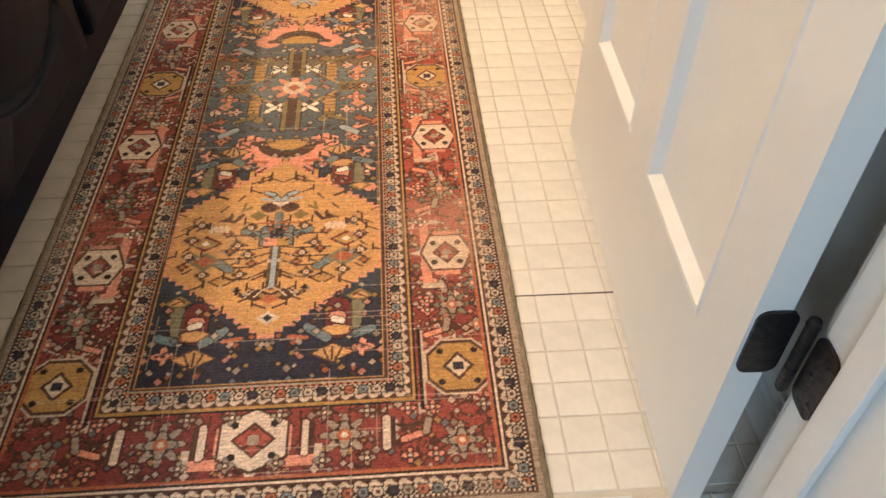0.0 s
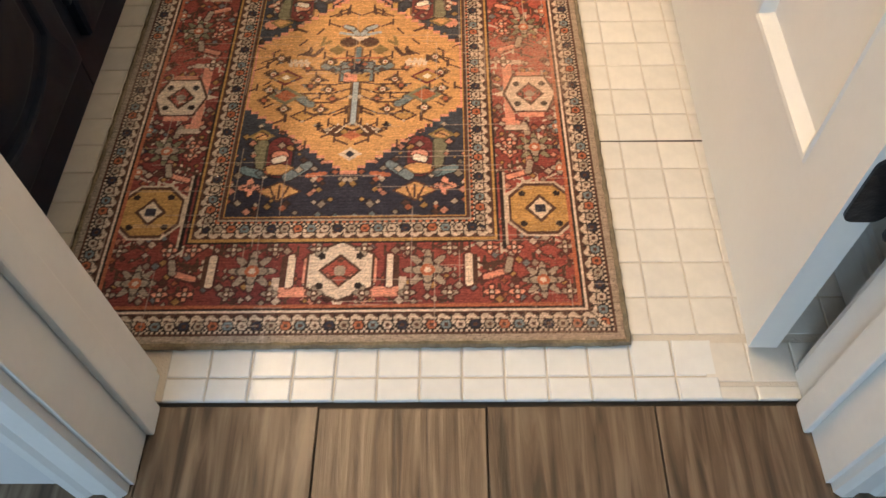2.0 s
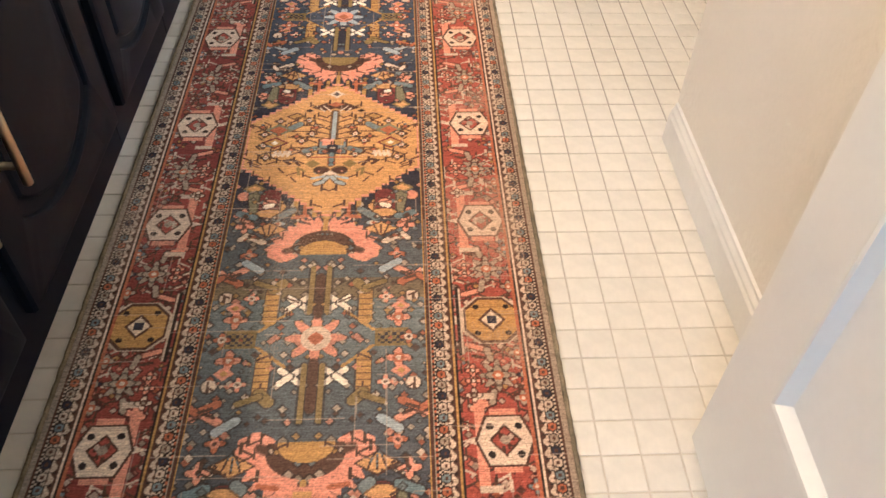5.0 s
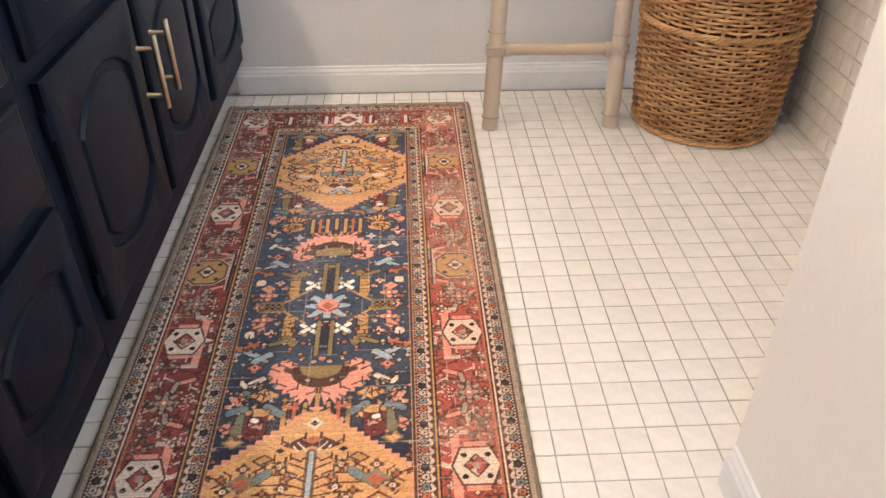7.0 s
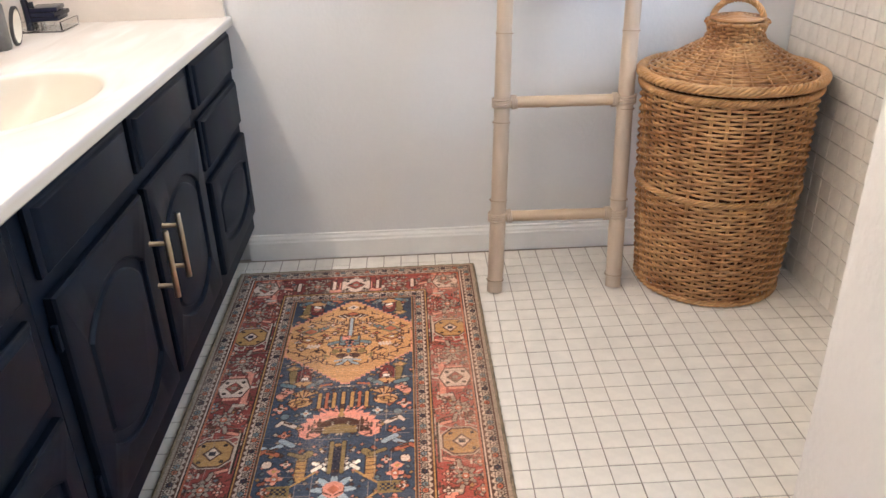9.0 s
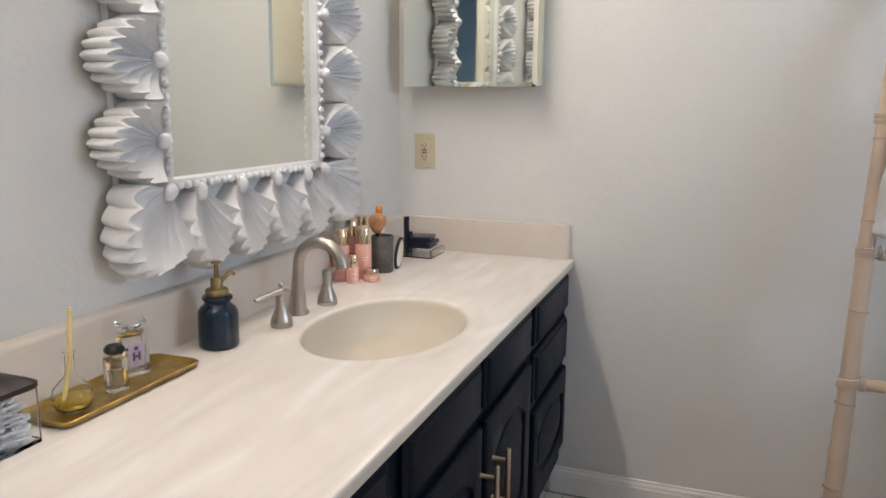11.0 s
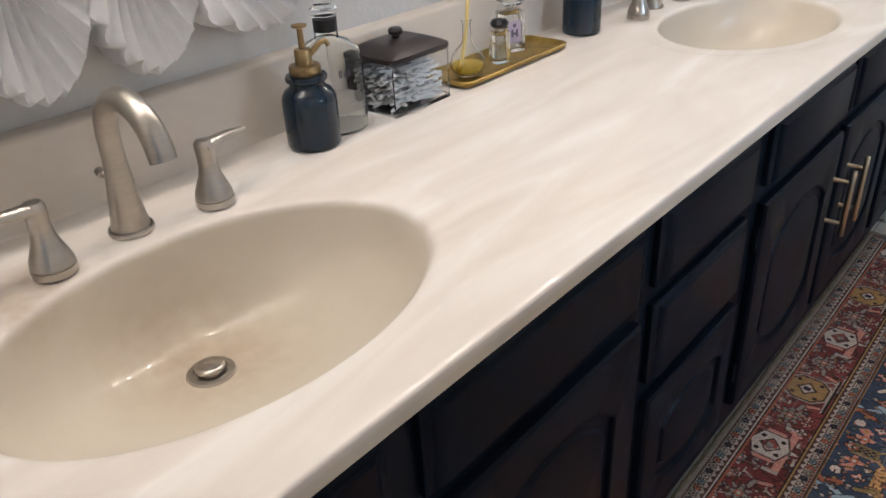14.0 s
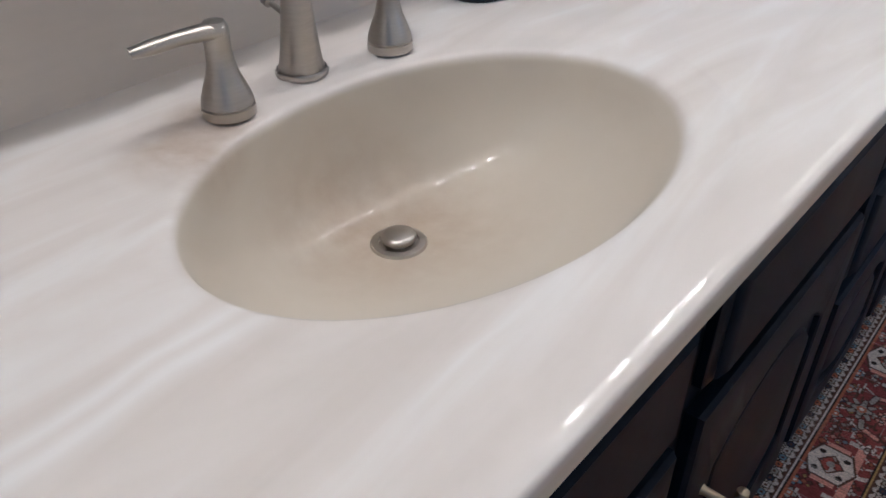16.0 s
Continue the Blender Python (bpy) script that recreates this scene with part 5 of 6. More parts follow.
    # fine dark and pale hooks strewn over border and medallions
    for i in range(1700):
        u, v = rng.uniform(0, 33), rng.uniform(6, RL - 6)
        j0, j1 = max(0, int((v - 2) / STEP)), int((v + 2) / STEP)
        sub = (slice(j0, j1), slice(None))
        du, dv = aU[sub] - u, V[sub] - v
        turn = 1 if i % 2 else -1
        line = ((np.abs(dv - turn * 0.5 * du) < 0.2) & (np.abs(du) < 1.1)) | ((np.abs(du - turn * 1.0) < 0.2) & (np.abs(dv - 0.7) < 0.9))
        bare = (col[sub][..., 0] > 0.10) & (col[sub][..., 0] < 0.34) & (col[sub][..., 1] < 0.065)
        gold = (col[sub][..., 0] > 0.34) & (col[sub][..., 1] > 0.18) & field[sub] & (i % 5 < 2)
        ok = line & ((red[sub] & bare) | gold)
        col[sub][ok] = np.array(K["brown" if i % 3 or u < 18 else "bone"])
    # the faded middle stretch
    pale = 0.10 * np.exp(-((V - 97) / 30) ** 2) * field
    col[:] = col * (1 - pale[..., None]) + np.array((0.27, 0.25, 0.225)) * pale[..., None]
    # rubbed threads
    for i in range(420):
        a, b, l = rng.integers(0, nv), rng.integers(0, nu), int(rng.uniform(12, 90))
        if i % 3:
            col[a, b:b + l] = col[a, b:b + l] * 0.6 + 0.4 * np.array((0.42, 0.33, 0.27))
        else:
            col[a:a + l, b] = col[a:a + l, b] * 0.6 + 0.4 * np.array((0.42, 0.33, 0.27))
    # wear: worn rows, pale abrasion, single knots
    rows = 1 + 0.10 * rng.standard_normal((nv, 1)) * 0.8
    single = 1 + 0.15 * rng.standard_normal((nv, nu))
    col *= np.clip(rows * single, 0.45, 1.6)[..., None]
    worn = np.clip(rng.standard_normal((nv, nu)) * 0.5 + smooth1(nv, 55)[:, None] + smooth1(nu, 45)[None, :] - 0.7, 0, 1) * 0.5
    col[:] = col * (1 - worn[..., None]) + np.array((0.36, 0.27, 0.20)) * worn[..., None]
    # tint across the width: warmer towards +U, cooler towards -U
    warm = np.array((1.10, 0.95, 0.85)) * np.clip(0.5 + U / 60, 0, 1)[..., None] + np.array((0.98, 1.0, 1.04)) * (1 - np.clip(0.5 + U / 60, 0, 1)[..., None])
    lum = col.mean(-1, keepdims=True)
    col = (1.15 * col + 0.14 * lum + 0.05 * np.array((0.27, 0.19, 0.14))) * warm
    return U, V, np.clip(col, 0.004, 0.9), nu, nv


def rug():
    U, V, col, nu, nv = knots()
    rng = np.random.default_rng(9)
    z = 0.0088 + 0.0005 * rng.standard_normal(U.shape)
    edge = np.minimum(np.minimum(RW / 2 - np.abs(U), V), RL - V)
    z = np.where(edge < 0.5, 0.0065, z) + 0.0012 * np.sin(V / 23.0) * np.clip(np.abs(U) / 38, 0, 1)
    co = np.stack((U / 100, V / 100, z), -1).reshape(-1, 3)
    data = bpy.data.meshes.new("rug_face")
    idx = np.arange(nu * nv).reshape(nv, nu)
    quads = np.stack((idx[:-1, :-1], idx[:-1, 1:], idx[1:, 1:], idx[1:, :-1]), -1).reshape(-1, 4)
    data.vertices.add(len(co))
    data.vertices.foreach_set("co", co.ravel())
    data.loops.add(quads.size)
    data.loops.foreach_set("vertex_index", quads.ravel())
    data.polygons.add(len(quads))
    data.polygons.foreach_set("loop_start", np.arange(0, quads.size, 4))
    data.polygons.foreach_set("use_smooth", np.ones(len(quads), dtype=bool))
    data.update()
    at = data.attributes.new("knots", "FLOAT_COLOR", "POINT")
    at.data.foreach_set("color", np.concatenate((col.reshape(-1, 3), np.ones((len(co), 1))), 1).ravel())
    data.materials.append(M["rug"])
    root = base("runner_rug", (0.0515, 1.166, 0), "worn red and gold medallion runner rug on the tiles", "rug")
    ob = new("rug_face", data)
    ob.parent = root
    w, l = RW / 200, RL / 100
    bm = bmesh.new()
    pts = []
    for (ax, ay), (bx, by) in (((-w, 0), (w, 0)), ((w, 0), (w, l)), ((w, l), (-w, l)), ((-w, l), (-w, 0))):
        n = max(8, int(math.hypot(bx - ax, by - ay) / 0.01))
        pts += [(ax + (bx - ax) * i / n + 0.0006 * math.sin(i * 1.9), ay + (by - ay) * i / n + 0.0006 * math.cos(i * 2.3), 0.0046 + 0.0006 * math.sin(i * 1.3)) for i in range(n)]
    tube(bm, pts, 0.0046, 6, closed=True)
    bind = new("binding", finish(bm, "binding", M["binding"]))
    bind.parent = root
    bind["label"] = "beige woven edge binding"
    root.rotation_euler = (0, 0, radians(0.28))


rug()


# ---- bamboo ladder and towel ----
LAD = {"l": ((0.468, 3.944), (0.560, 4.205)), "r": ((0.834, 3.944), (0.905, 4.205))}
LTOP = 1.78


def rail_at(side, z):
    (x0, y0), (x1, y1) = LAD[side]
    k = z / LTOP
    return Vector((x0 + (x1 - x0) * k, y0 + (y1 - y0) * k, z))


def ladder():
    root = base("bamboo_ladder", (0.65, 3.95, 0), "pale bamboo towel ladder leaning on the wall", "ladder")
    rng = random.Random(3)
    for side in "lr":
        bm = bmesh.new()
        pts, rad = [], []
        nodes = [0.05 + 0.235 * i + rng.uniform(-0.02, 0.02) for i in range(8)]
        z = 0.002
        while z < LTOP:
            p = rail_at(side, z)
            near = min(abs(z - q) for q in nodes)
            r = 0.0245 - 0.0035 * z / LTOP + 0.0022 * math.exp(-(near / 0.006) ** 2) - 0.0010 * math.exp(-(near / 0.03) ** 2)
            p.x += 0.002 * math.sin(z * 5 + (0 if side == "l" else 2))
            pts.append(p)
            rad.append(r)
            z += 0.004 if near < 0.016 else 0.012
        tube(bm, pts, rad, 18)
        rail = part("rail", bm, M["bamboo"], root)
        nb = bmesh.new()
        for q in nodes:
            p, up = rail_at(side, q), (rail_at(side, q + 0.1) - rail_at(side, q)).normalized()
            r = 0.0252 - 0.0035 * q / LTOP + 0.0018
            tube(nb, [p - up * 0.0012, p + up * 0.0012], r, 18)
        part("bamboo_joint", nb, M["node"], rail)
    for z in (0.236, 0.570, 0.915, 1.262, 1.60):
        a, b = rail_at("l", z), rail_at("r", z - 0.004)
        bm = bmesh.new()
        pts, rad = [], []
        for i in range(41):
            k = -0.035 + 1.07 * i / 40
            pts.append(a + (b - a) * k)
            knot = min(abs(k - 0.02), abs(k - 0.46 - 0.1 * math.sin(z * 9)), abs(k - 0.98))
            rad.append(0.0165 + 0.0022 * math.exp(-(knot / 0.012) ** 2))
        tube(bm, pts, rad, 16)
        rung = part("rung", bm, M["bamboo_rung"], root)
        for p, s in ((a, 1), (b, -1)):
            wb = bmesh.new()
            tube(wb, [p + Vector((0.0262 * math.cos(t), 0.0262 * math.sin(t), -0.014 + 0.028 * t / (8 * math.pi))) for t in [8 * math.pi * i / 80 for i in range(81)]], 0.0033, 6)
            part("binding", wb, M["bamboo"], rung, "cane wrapping")
            wb = bmesh.new()
            tube(wb, [p + Vector((s * (0.026 + 0.017 * t / (6 * math.pi)), 0.0185 * math.cos(t), 0.0185 * math.sin(t))) for t in [6 * math.pi * i / 60 for i in range(61)]], 0.0030, 6)
            part("binding", wb, M["bamboo"], rung, "cane wrapping")


ladder()


def towel():
    root = base("hand_towel", (0.625, 4.10, 1.50), "pale grey fringed hand towel hung from a hook", "towel")
    bm = bmesh.new()
    nu, nv = 60, 46
    top = Vector((0.625, 4.130, 1.505))

    def at(q, t):
        # q across, -1 to 1; t down, 0 to 1
        width = 0.008 + 0.116 * t ** 0.70
        long_ = 0.545 if q < 0.18 else 0.425 - 0.10 * max(0.0, (q - 0.18)) + 0.06 * abs(math.sin(q * 5))
        x = top.x - 0.012 * t + q * width * (0.80 if q < 0 else 0.85)
        fold = math.sin(q * 5.2 + 1.2 * t + 0.6) * (0.005 + 0.017 * t) + math.sin(q * 13 + 3 * t) * 0.0035 - 0.012 * math.exp(-((q - 0.22) / 0.10) ** 2) * t
        y = top.y - 0.045 - 0.010 * t + fold - 0.035 * math.sin(math.pi * min(1, t * 1.15)) * 0.3
        z = top.z - long_ * t - 0.006 * math.sin(q * 9) * t
        return Vector((x, y, z))

    grid = [[bm.verts.new(at(-1 + 2 * i / nu, j / nv)) for i in range(nu + 1)] for j in range(nv + 1)]
    for a, b in zip(grid, grid[1:]):
        for i in range(nu):
            bm.faces.new((a[i], a[i + 1], b[i + 1], b[i]))
    cloth = part("cloth", bm, M["towel"], root, angle=180)
    sol = cloth.modifiers.new("thickness", "SOLIDIFY")
    sol.thickness = 0.006
    fb = bmesh.new()
    rng = random.Random(5)
    for i in range(46):
        q = -0.98 + 1.14 * i / 45
        p = at(q, 1.0)
        l = rng.uniform(0.035, 0.06)
        tube(fb, [p + Vector((0, 0, 0.004)), p + Vector((rng.uniform(-0.004, 0.004), rng.uniform(-0.004, 0.004), -l * 0.5)), p + Vector((rng.uniform(-0.009, 0.009), rng.uniform(-0.006, 0.006), -l))], [0.0022, 0.0016, 0.0009], 5)
    part("fringe", fb, M["towel"], root, "twisted white fringe")
    hk = bmesh.new()
    pts = [(0.625, 4.199, 1.600), (0.625, 4.190, 1.624), (0.625, 4.160, 1.628), (0.625, 4.140, 1.60), (0.625, 4.115, 1.53), (0.625, 4.095, 1.498), (0.625, 4.075, 1.490), (0.625, 4.060, 1.503)]
    tube(hk, pts, 0.0035, 8)
    solo("towel_hook", hk, M["nickel"], "thin metal S hook on the ladder rung", "hook")


towel()


# ---- wicker hamper ----
def hamper():
    cx, cy = 1.135, 3.990
    root = base("wicker_hamper", (cx, cy, 0), "round honey-coloured wicker laundry hamper with a domed lid", "basket")

    def radius(z):
        return 0.206 + 0.028 * (z / 0.62) ** 1.1 + 0.006 * math.sin(math.pi * z / 0.62)

    stakes = 36
    # dark sheet added behind the weave, painting the shade of its gaps
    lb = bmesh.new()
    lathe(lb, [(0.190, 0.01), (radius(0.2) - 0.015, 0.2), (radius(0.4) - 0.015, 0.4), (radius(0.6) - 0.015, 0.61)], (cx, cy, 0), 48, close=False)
    part("shade_sheet", lb, M["wicker_shade"], root)
    for i in range(stakes):
        sb = bmesh.new()
        for q in (-0.011, 0.011):
            a = 2 * math.pi * i / stakes + q
            tube(sb, [(cx + radius(z) * math.cos(a), cy + radius(z) * math.sin(a), z) for z in [0.006 + 0.06 * k for k in range(11)]], 0.0026, 5)
        part("stake", sb, M["wicker"], root)
    rng = random.Random(8)

    def weave(name, zs, rad_at, thick, amp, parent, centre=(cx, cy), mat_=None, phase0=0, count=stakes):
        bm = bmesh.new()
        seg = count * 6
        for k, z in enumerate(zs):
            ph = math.pi * (k % 2) + phase0
            wob = rng.uniform(0, 6.28)
            lean = rng.uniform(0.0008, 0.0018)
            ring = []
            for i in range(seg):
                a = 2 * math.pi * i / seg
                r = rad_at(z) + amp * math.cos(count / 2 * a + ph)
                ring.append((centre[0] + r * math.cos(a), centre[1] + r * math.sin(a), z + 0.6 * lean * math.sin(3 * a + wob)))
            tube(bm, ring, thick * rng.uniform(0.86, 1.1), 6, closed=True)
        return part(name, bm, mat_ or M["wicker"], parent, angle=180)

    weave("weave", [0.021 + 0.0111 * k for k in range(28)], radius, 0.0046, 0.0052, root)
    weave("weave", [0.349 + 0.0111 * k for k in range(24)], radius, 0.0046, 0.0052, root)

    def braid(name, z0, r0, strands, thick, parent, turns=26, amp=0.007, mat_=None):
        bm = bmesh.new()
        for s in range(strands):
            n = 300
            ring = []
            for i in range(n):
                a = 2 * math.pi * i / n
                t = turns * a + 2 * math.pi * s / strands
                r = r0 + amp * math.cos(t)
                ring.append((cx + r * math.cos(a), cy + r * math.sin(a), z0 + amp * 0.85 * math.sin(t)))
            tube(bm, ring, thick, 6, closed=True)
        return part(name, bm, mat_ or M["wicker_pale"], parent, angle=180)

    braid("foot_braid", 0.011, 0.208, 3, 0.0048, root, 20, 0.005)
    braid("waist_braid", 0.330, radius(0.33) + 0.003, 4, 0.0042, root, 22, 0.0065)
    braid("rim_braid", 0.615, radius(0.61) + 0.004, 4, 0.0048, root, 30, 0.008)
    # lid
    lid = braid("lid", 0.646, 0.243, 5, 0.0056, root, 18, 0.0105)

    def lid_r(z):
        t = (z - 0.645) / 0.135
        if t < 0.62:
            return 0.236 - 0.155 * (t / 0.62) ** 0.9
        return 0.081 - 0.016 * math.sin((t - 0.62) / 0.38 * math.pi) * 0.6 - 0.008 * (t - 0.62)

    zs = []
    for k in range(20):
        zs.append(0.648 + 0.0042 * k)
    for k in range(7):
        zs.append(0.733 + 0.0080 * k)
    # another dark sheet for the painted shade inside the lid
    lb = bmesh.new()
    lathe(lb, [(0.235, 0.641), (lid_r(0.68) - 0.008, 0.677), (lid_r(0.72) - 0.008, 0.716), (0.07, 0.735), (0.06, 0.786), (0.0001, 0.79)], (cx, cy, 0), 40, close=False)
    part("lid_shade_sheet", lb, M["wicker_shade"], lid)
    weave("lid_weave", zs, lid_r, 0.0046, 0.0042, lid, count=26)
    rb = bmesh.new()
    for i in range(26):
        a = 2 * math.pi * i / 26
        tube(rb, [(cx + (lid_r(z) + 0.002) * math.cos(a), cy + (lid_r(z) + 0.002) * math.sin(a), z + 0.002) for z in [0.648, 0.665, 0.685, 0.705, 0.728, 0.75, 0.785]], 0.0026, 5)
    part("lid_rib", rb, M["wicker"], lid)
    cb = bmesh.new()
    for k in range(6):
        r = 0.066 - 0.011 * k
        tube(cb, [(cx + r * math.cos(2 * math.pi * i / 30), cy + r * math.sin(2 * math.pi * i / 30), 0.790 + 0.002 * k) for i in range(30)], 0.0052, 6, closed=True)
    part("lid_crown", cb, M["wicker"], lid)
    hb = bmesh.new()
    for s in range(3):
        pts = []
        for i in range(60):
            a = math.pi * i / 59
            t = 14 * a + 2 * math.pi * s / 3
            pts.append((cx + (0.060 + 0.005 * math.cos(t)) * math.cos(a), cy + 0.005 * math.sin(t) - 0.028 * math.cos(a), 0.782 + (0.058 + 0.005 * math.cos(t)) * math.sin(a)))
        tube(hb, pts, 0.0046, 6)
    part("lid_handle", hb, M["wicker_pale"], lid, "twisted wicker loop handle")


hamper()


# ---- on the worktop ----
def pump_bottle(x, y):
    root = base("soap_dispenser", (x, y, CT), "dark navy glass soap dispenser with a brass pump", "soap dispenser", "navy soap dispensers")
    bm = bmesh.new()
    c = CT + 0.0005
    lathe(bm, [(0.0001, c), (0.036, c), (0.039, c + 0.003), (0.0395, c + 0.008), (0.0395, c + 0.066), (0.038, c + 0.075), (0.033, c + 0.083), (0.027, c + 0.087), (0.025, c + 0.091), (0.025, c + 0.094), (0.0295, c + 0.097), (0.030, c + 0.101), (0.0285, c + 0.104), (0.022, c + 0.105)], (x, y, 0), 44)
    part("bottle", bm, M["navy_glass"], root)
    bm = bmesh.new()
    lathe(bm, [(0.021, c + 0.103), (0.0225, c + 0.105), (0.0225, c + 0.116), (0.021, c + 0.118), (0.0125, c + 0.119), (0.012, c + 0.122), (0.012, c + 0.138), (0.0105, c + 0.140), (0.0045, c + 0.141), (0.0042, c + 0.168), (0.0105, c + 0.170), (0.011, c + 0.173), (0.0001, c + 0.175)], (x, y, 0), 28, close=False)
    pump = part("pump", bm, M["antique_brass"], root, "antique brass pump")
    bm = bmesh.new()
    d = Vector((0.55, 0.83, 0))
    o = Vector((x, y, 0))
    tube(bm, [o + d * r + Vector((0, 0, z)) for r, z in ((0.008, c + 0.130), (0.018, c + 0.139), (0.026, c + 0.146), (0.033, c + 0.147), (0.037, c + 0.141))], [0.0042, 0.004, 0.004, 0.0038, 0.0036], 12)
    part("nozzle", bm, M["antique_brass"], pump)
    return root


disp = pump_bottle(-0.775, 2.337)
moved(disp, dx=-0.006, dy=0.737)


def clear_bottle(x, y):
    root = base("glass_dispenser", (x, y, CT), "clear glass lotion bottle, a third full, with a clear pump", "soap dispenser")
    c = CT + 0.0005
    bm = bmesh.new()
    lathe(bm, [(0.0001, c), (0.045, c), (0.049, c + 0.004), (0.049, c + 0.105), (0.045, c + 0.120), (0.030, c + 0.133), (0.018, c + 0.138), (0.017, c + 0.150), (0.015, c + 0.150), (0.015, c + 0.137), (0.028, c + 0.130), (0.042, c + 0.118), (0.0465, c + 0.104), (0.0465, c + 0.006), (0.0001, c + 0.005)], (x, y, 0), 40, close=False)
    part("bottle", bm, M["glass"], root).visible_shadow = False
    bm = bmesh.new()
    lathe(bm, [(0.0001, c + 0.0055), (0.046, c + 0.0065), (0.046, c + 0.046), (0.0001, c + 0.046)], (x, y, 0), 36, close=False)
    part("soap", bm, M["soap"], root, "clear yellowish liquid soap")
    bm = bmesh.new()
    lathe(bm, [(0.0175, c + 0.148), (0.0178, c + 0.166), (0.011, c + 0.168), (0.011, c + 0.170)], (x, y, 0), 24)
    part("collar", bm, M["black"], root)
    bm = bmesh.new()
    lathe(bm, [(0.019, c + 0.170), (0.020, c + 0.180), (0.014, c + 0.184), (0.012, c + 0.205), (0.013, c + 0.226), (0.008, c + 0.230), (0.0001, c + 0.231)], (x, y, 0), 24)
    tube(bm, [(x + 0.005, y, c + 0.214), (x + 0.022, y + 0.004, c + 0.220), (x + 0.040, y + 0.008, c + 0.214)], [0.007, 0.0055, 0.0045], 10)
    part("pump", bm, M["glass"], root).visible_shadow = False
    bm = bmesh.new()
    tube(bm, [(x, y, c + 0.225), (x, y, c + 0.15), (x + 0.004, y, c + 0.02)], 0.0028, 8)
    part("dip_tube", bm, M["acrylic"], root)
    bm = bmesh.new()
    for k, w in enumerate((0.011, 0.008, 0.009)):
        a0 = -0.45 + 0.14 * k
        for q in (0.0, 0.05):
            a = a0 + q
            box(bm, x + 0.0495 * math.cos(a) - 0.0004, x + 0.0495 * math.cos(a) + 0.0006, y + 0.0495 * math.sin(a) - 0.0008, y + 0.0495 * math.sin(a) + 0.0008, c + 0.090, c + 0.090 + w)
    part("print", bm, M["print"], root, "small dark lettering")


clear_bottle(-0.798, 2.402)


def swab_box():
    x0, x1, y0, y1 = -0.850, -0.744, 2.478, 2.608
    root = base("swab_box", (-0.80, 2.55, CT), "clear acrylic box of cotton swabs with a dark lid", "container")
    c = CT + 0.0005
    bm = bmesh.new()
    box(bm, x0, x1, y0, y1, c, c + 0.006, bevel=0.002)
    part("box_base", bm, M["acrylic"], root, angle=30).visible_shadow = False
    for a in ((x0, x0 + 0.0025, y0, y1), (x1 - 0.0025, x1, y0, y1), (x0 + 0.0027, x1 - 0.0027, y0, y0 + 0.0025), (x0 + 0.0027, x1 - 0.0027, y1 - 0.0025, y1)):
        part("box_wall", boxed(*a, c + 0.0064, c + 0.082, bevel=0.0006, seg=1), M["acrylic"], root, angle=30).visible_shadow = False
    bm = bmesh.new()
    loops = []
    for i, z in ((0.0, c + 0.083), (-0.004, c + 0.085), (-0.004, c + 0.092), (0.004, c + 0.097), (0.020, c + 0.104), (0.030, c + 0.106)):
        loops.append([bm.verts.new((a, b, z)) for a, b in rect_round(x0 + i, x1 - i, y0 + i, y1 - i, 0.012)])
    bridge(bm, loops)
    bm.faces.new(loops[0][::-1])
    bm.faces.new(loops[-1])
    lid = part("lid", bm, M["dark_lid"], root, "dark bronze lid", angle=30)
    bm = bmesh.new()
    lathe(bm, [(0.006, c + 0.105), (0.006, c + 0.110), (0.011, c + 0.113), (0.012, c + 0.118), (0.009, c + 0.122), (0.0001, c + 0.123)], ((x0 + x1) / 2, (y0 + y1) / 2, 0), 20)
    part("knob", bm, M["dark_lid"], lid)
    rng = random.Random(12)
    stick = []
    for i in range(260):
        bm = bmesh.new()
        p = Vector((rng.uniform(x0 + 0.012, x1 - 0.012), rng.uniform(y0 + 0.030, y1 - 0.030), c + 0.008 + 0.058 * (i / 260)))
        d = Vector((rng.uniform(-0.22, 0.22), 1, rng.uniform(-0.12, 0.12))).normalized()
        if i % 4 == 0:
            d = Vector((1, rng.uniform(-0.5, 0.5), 0.1)).normalized()
        l = 0.034
        p.x = min(max(p.x, x0 + 0.008 + abs(d.x) * l), x1 - 0.008 - abs(d.x) * l)
        p.y = min(max(p.y, y0 + 0.008 + abs(d.y) * l), y1 - 0.008 - abs(d.y) * l)
        tube(bm, [p + d * q for q in (-l, -l + 0.003, -l + 0.011, -l + 0.013, l - 0.013, l - 0.011, l - 0.003, l)], [0.0014, 0.0030, 0.0027, 0.0014, 0.0014, 0.0027, 0.0030, 0.0014], 6)
        stick.append(bm)
    joined = bmesh.new()
    for bm in stick:
        data = bpy.data.meshes.new("swab")
        bm.to_mesh(data)
        bm.free()
        joined.from_mesh(data)
        bpy.data.meshes.remove(data)
    sw = part("swab", joined, M["cotton"], root, "heap of white cotton swabs")
    sw["kind"] = "stuff"


swab_box()


def tray():
    bm = bmesh.new()
    loops = []
    for i, z in ((0.010, 0.001), (0.003, 0.003), (0.0, 0.011), (0.002, 0.0125), (0.005, 0.011), (0.009, 0.0055), (0.016, 0.0045)):
        loops.append([bm.verts.new((a, b, CT + z)) for a, b in rect_round(-0.848 + i, -0.737 - i, 2.645 + i, 2.964 - i, 0.018)])
    bridge(bm, loops)
    bm.faces.new(loops[0][::-1])
    bm.faces.new(loops[-1])
    solo("vanity_tray", bm, M["tray"], "narrow antique gold metal tray holding perfumes", "tray", angle=50)


tray()
TZ = CT + 0.0052


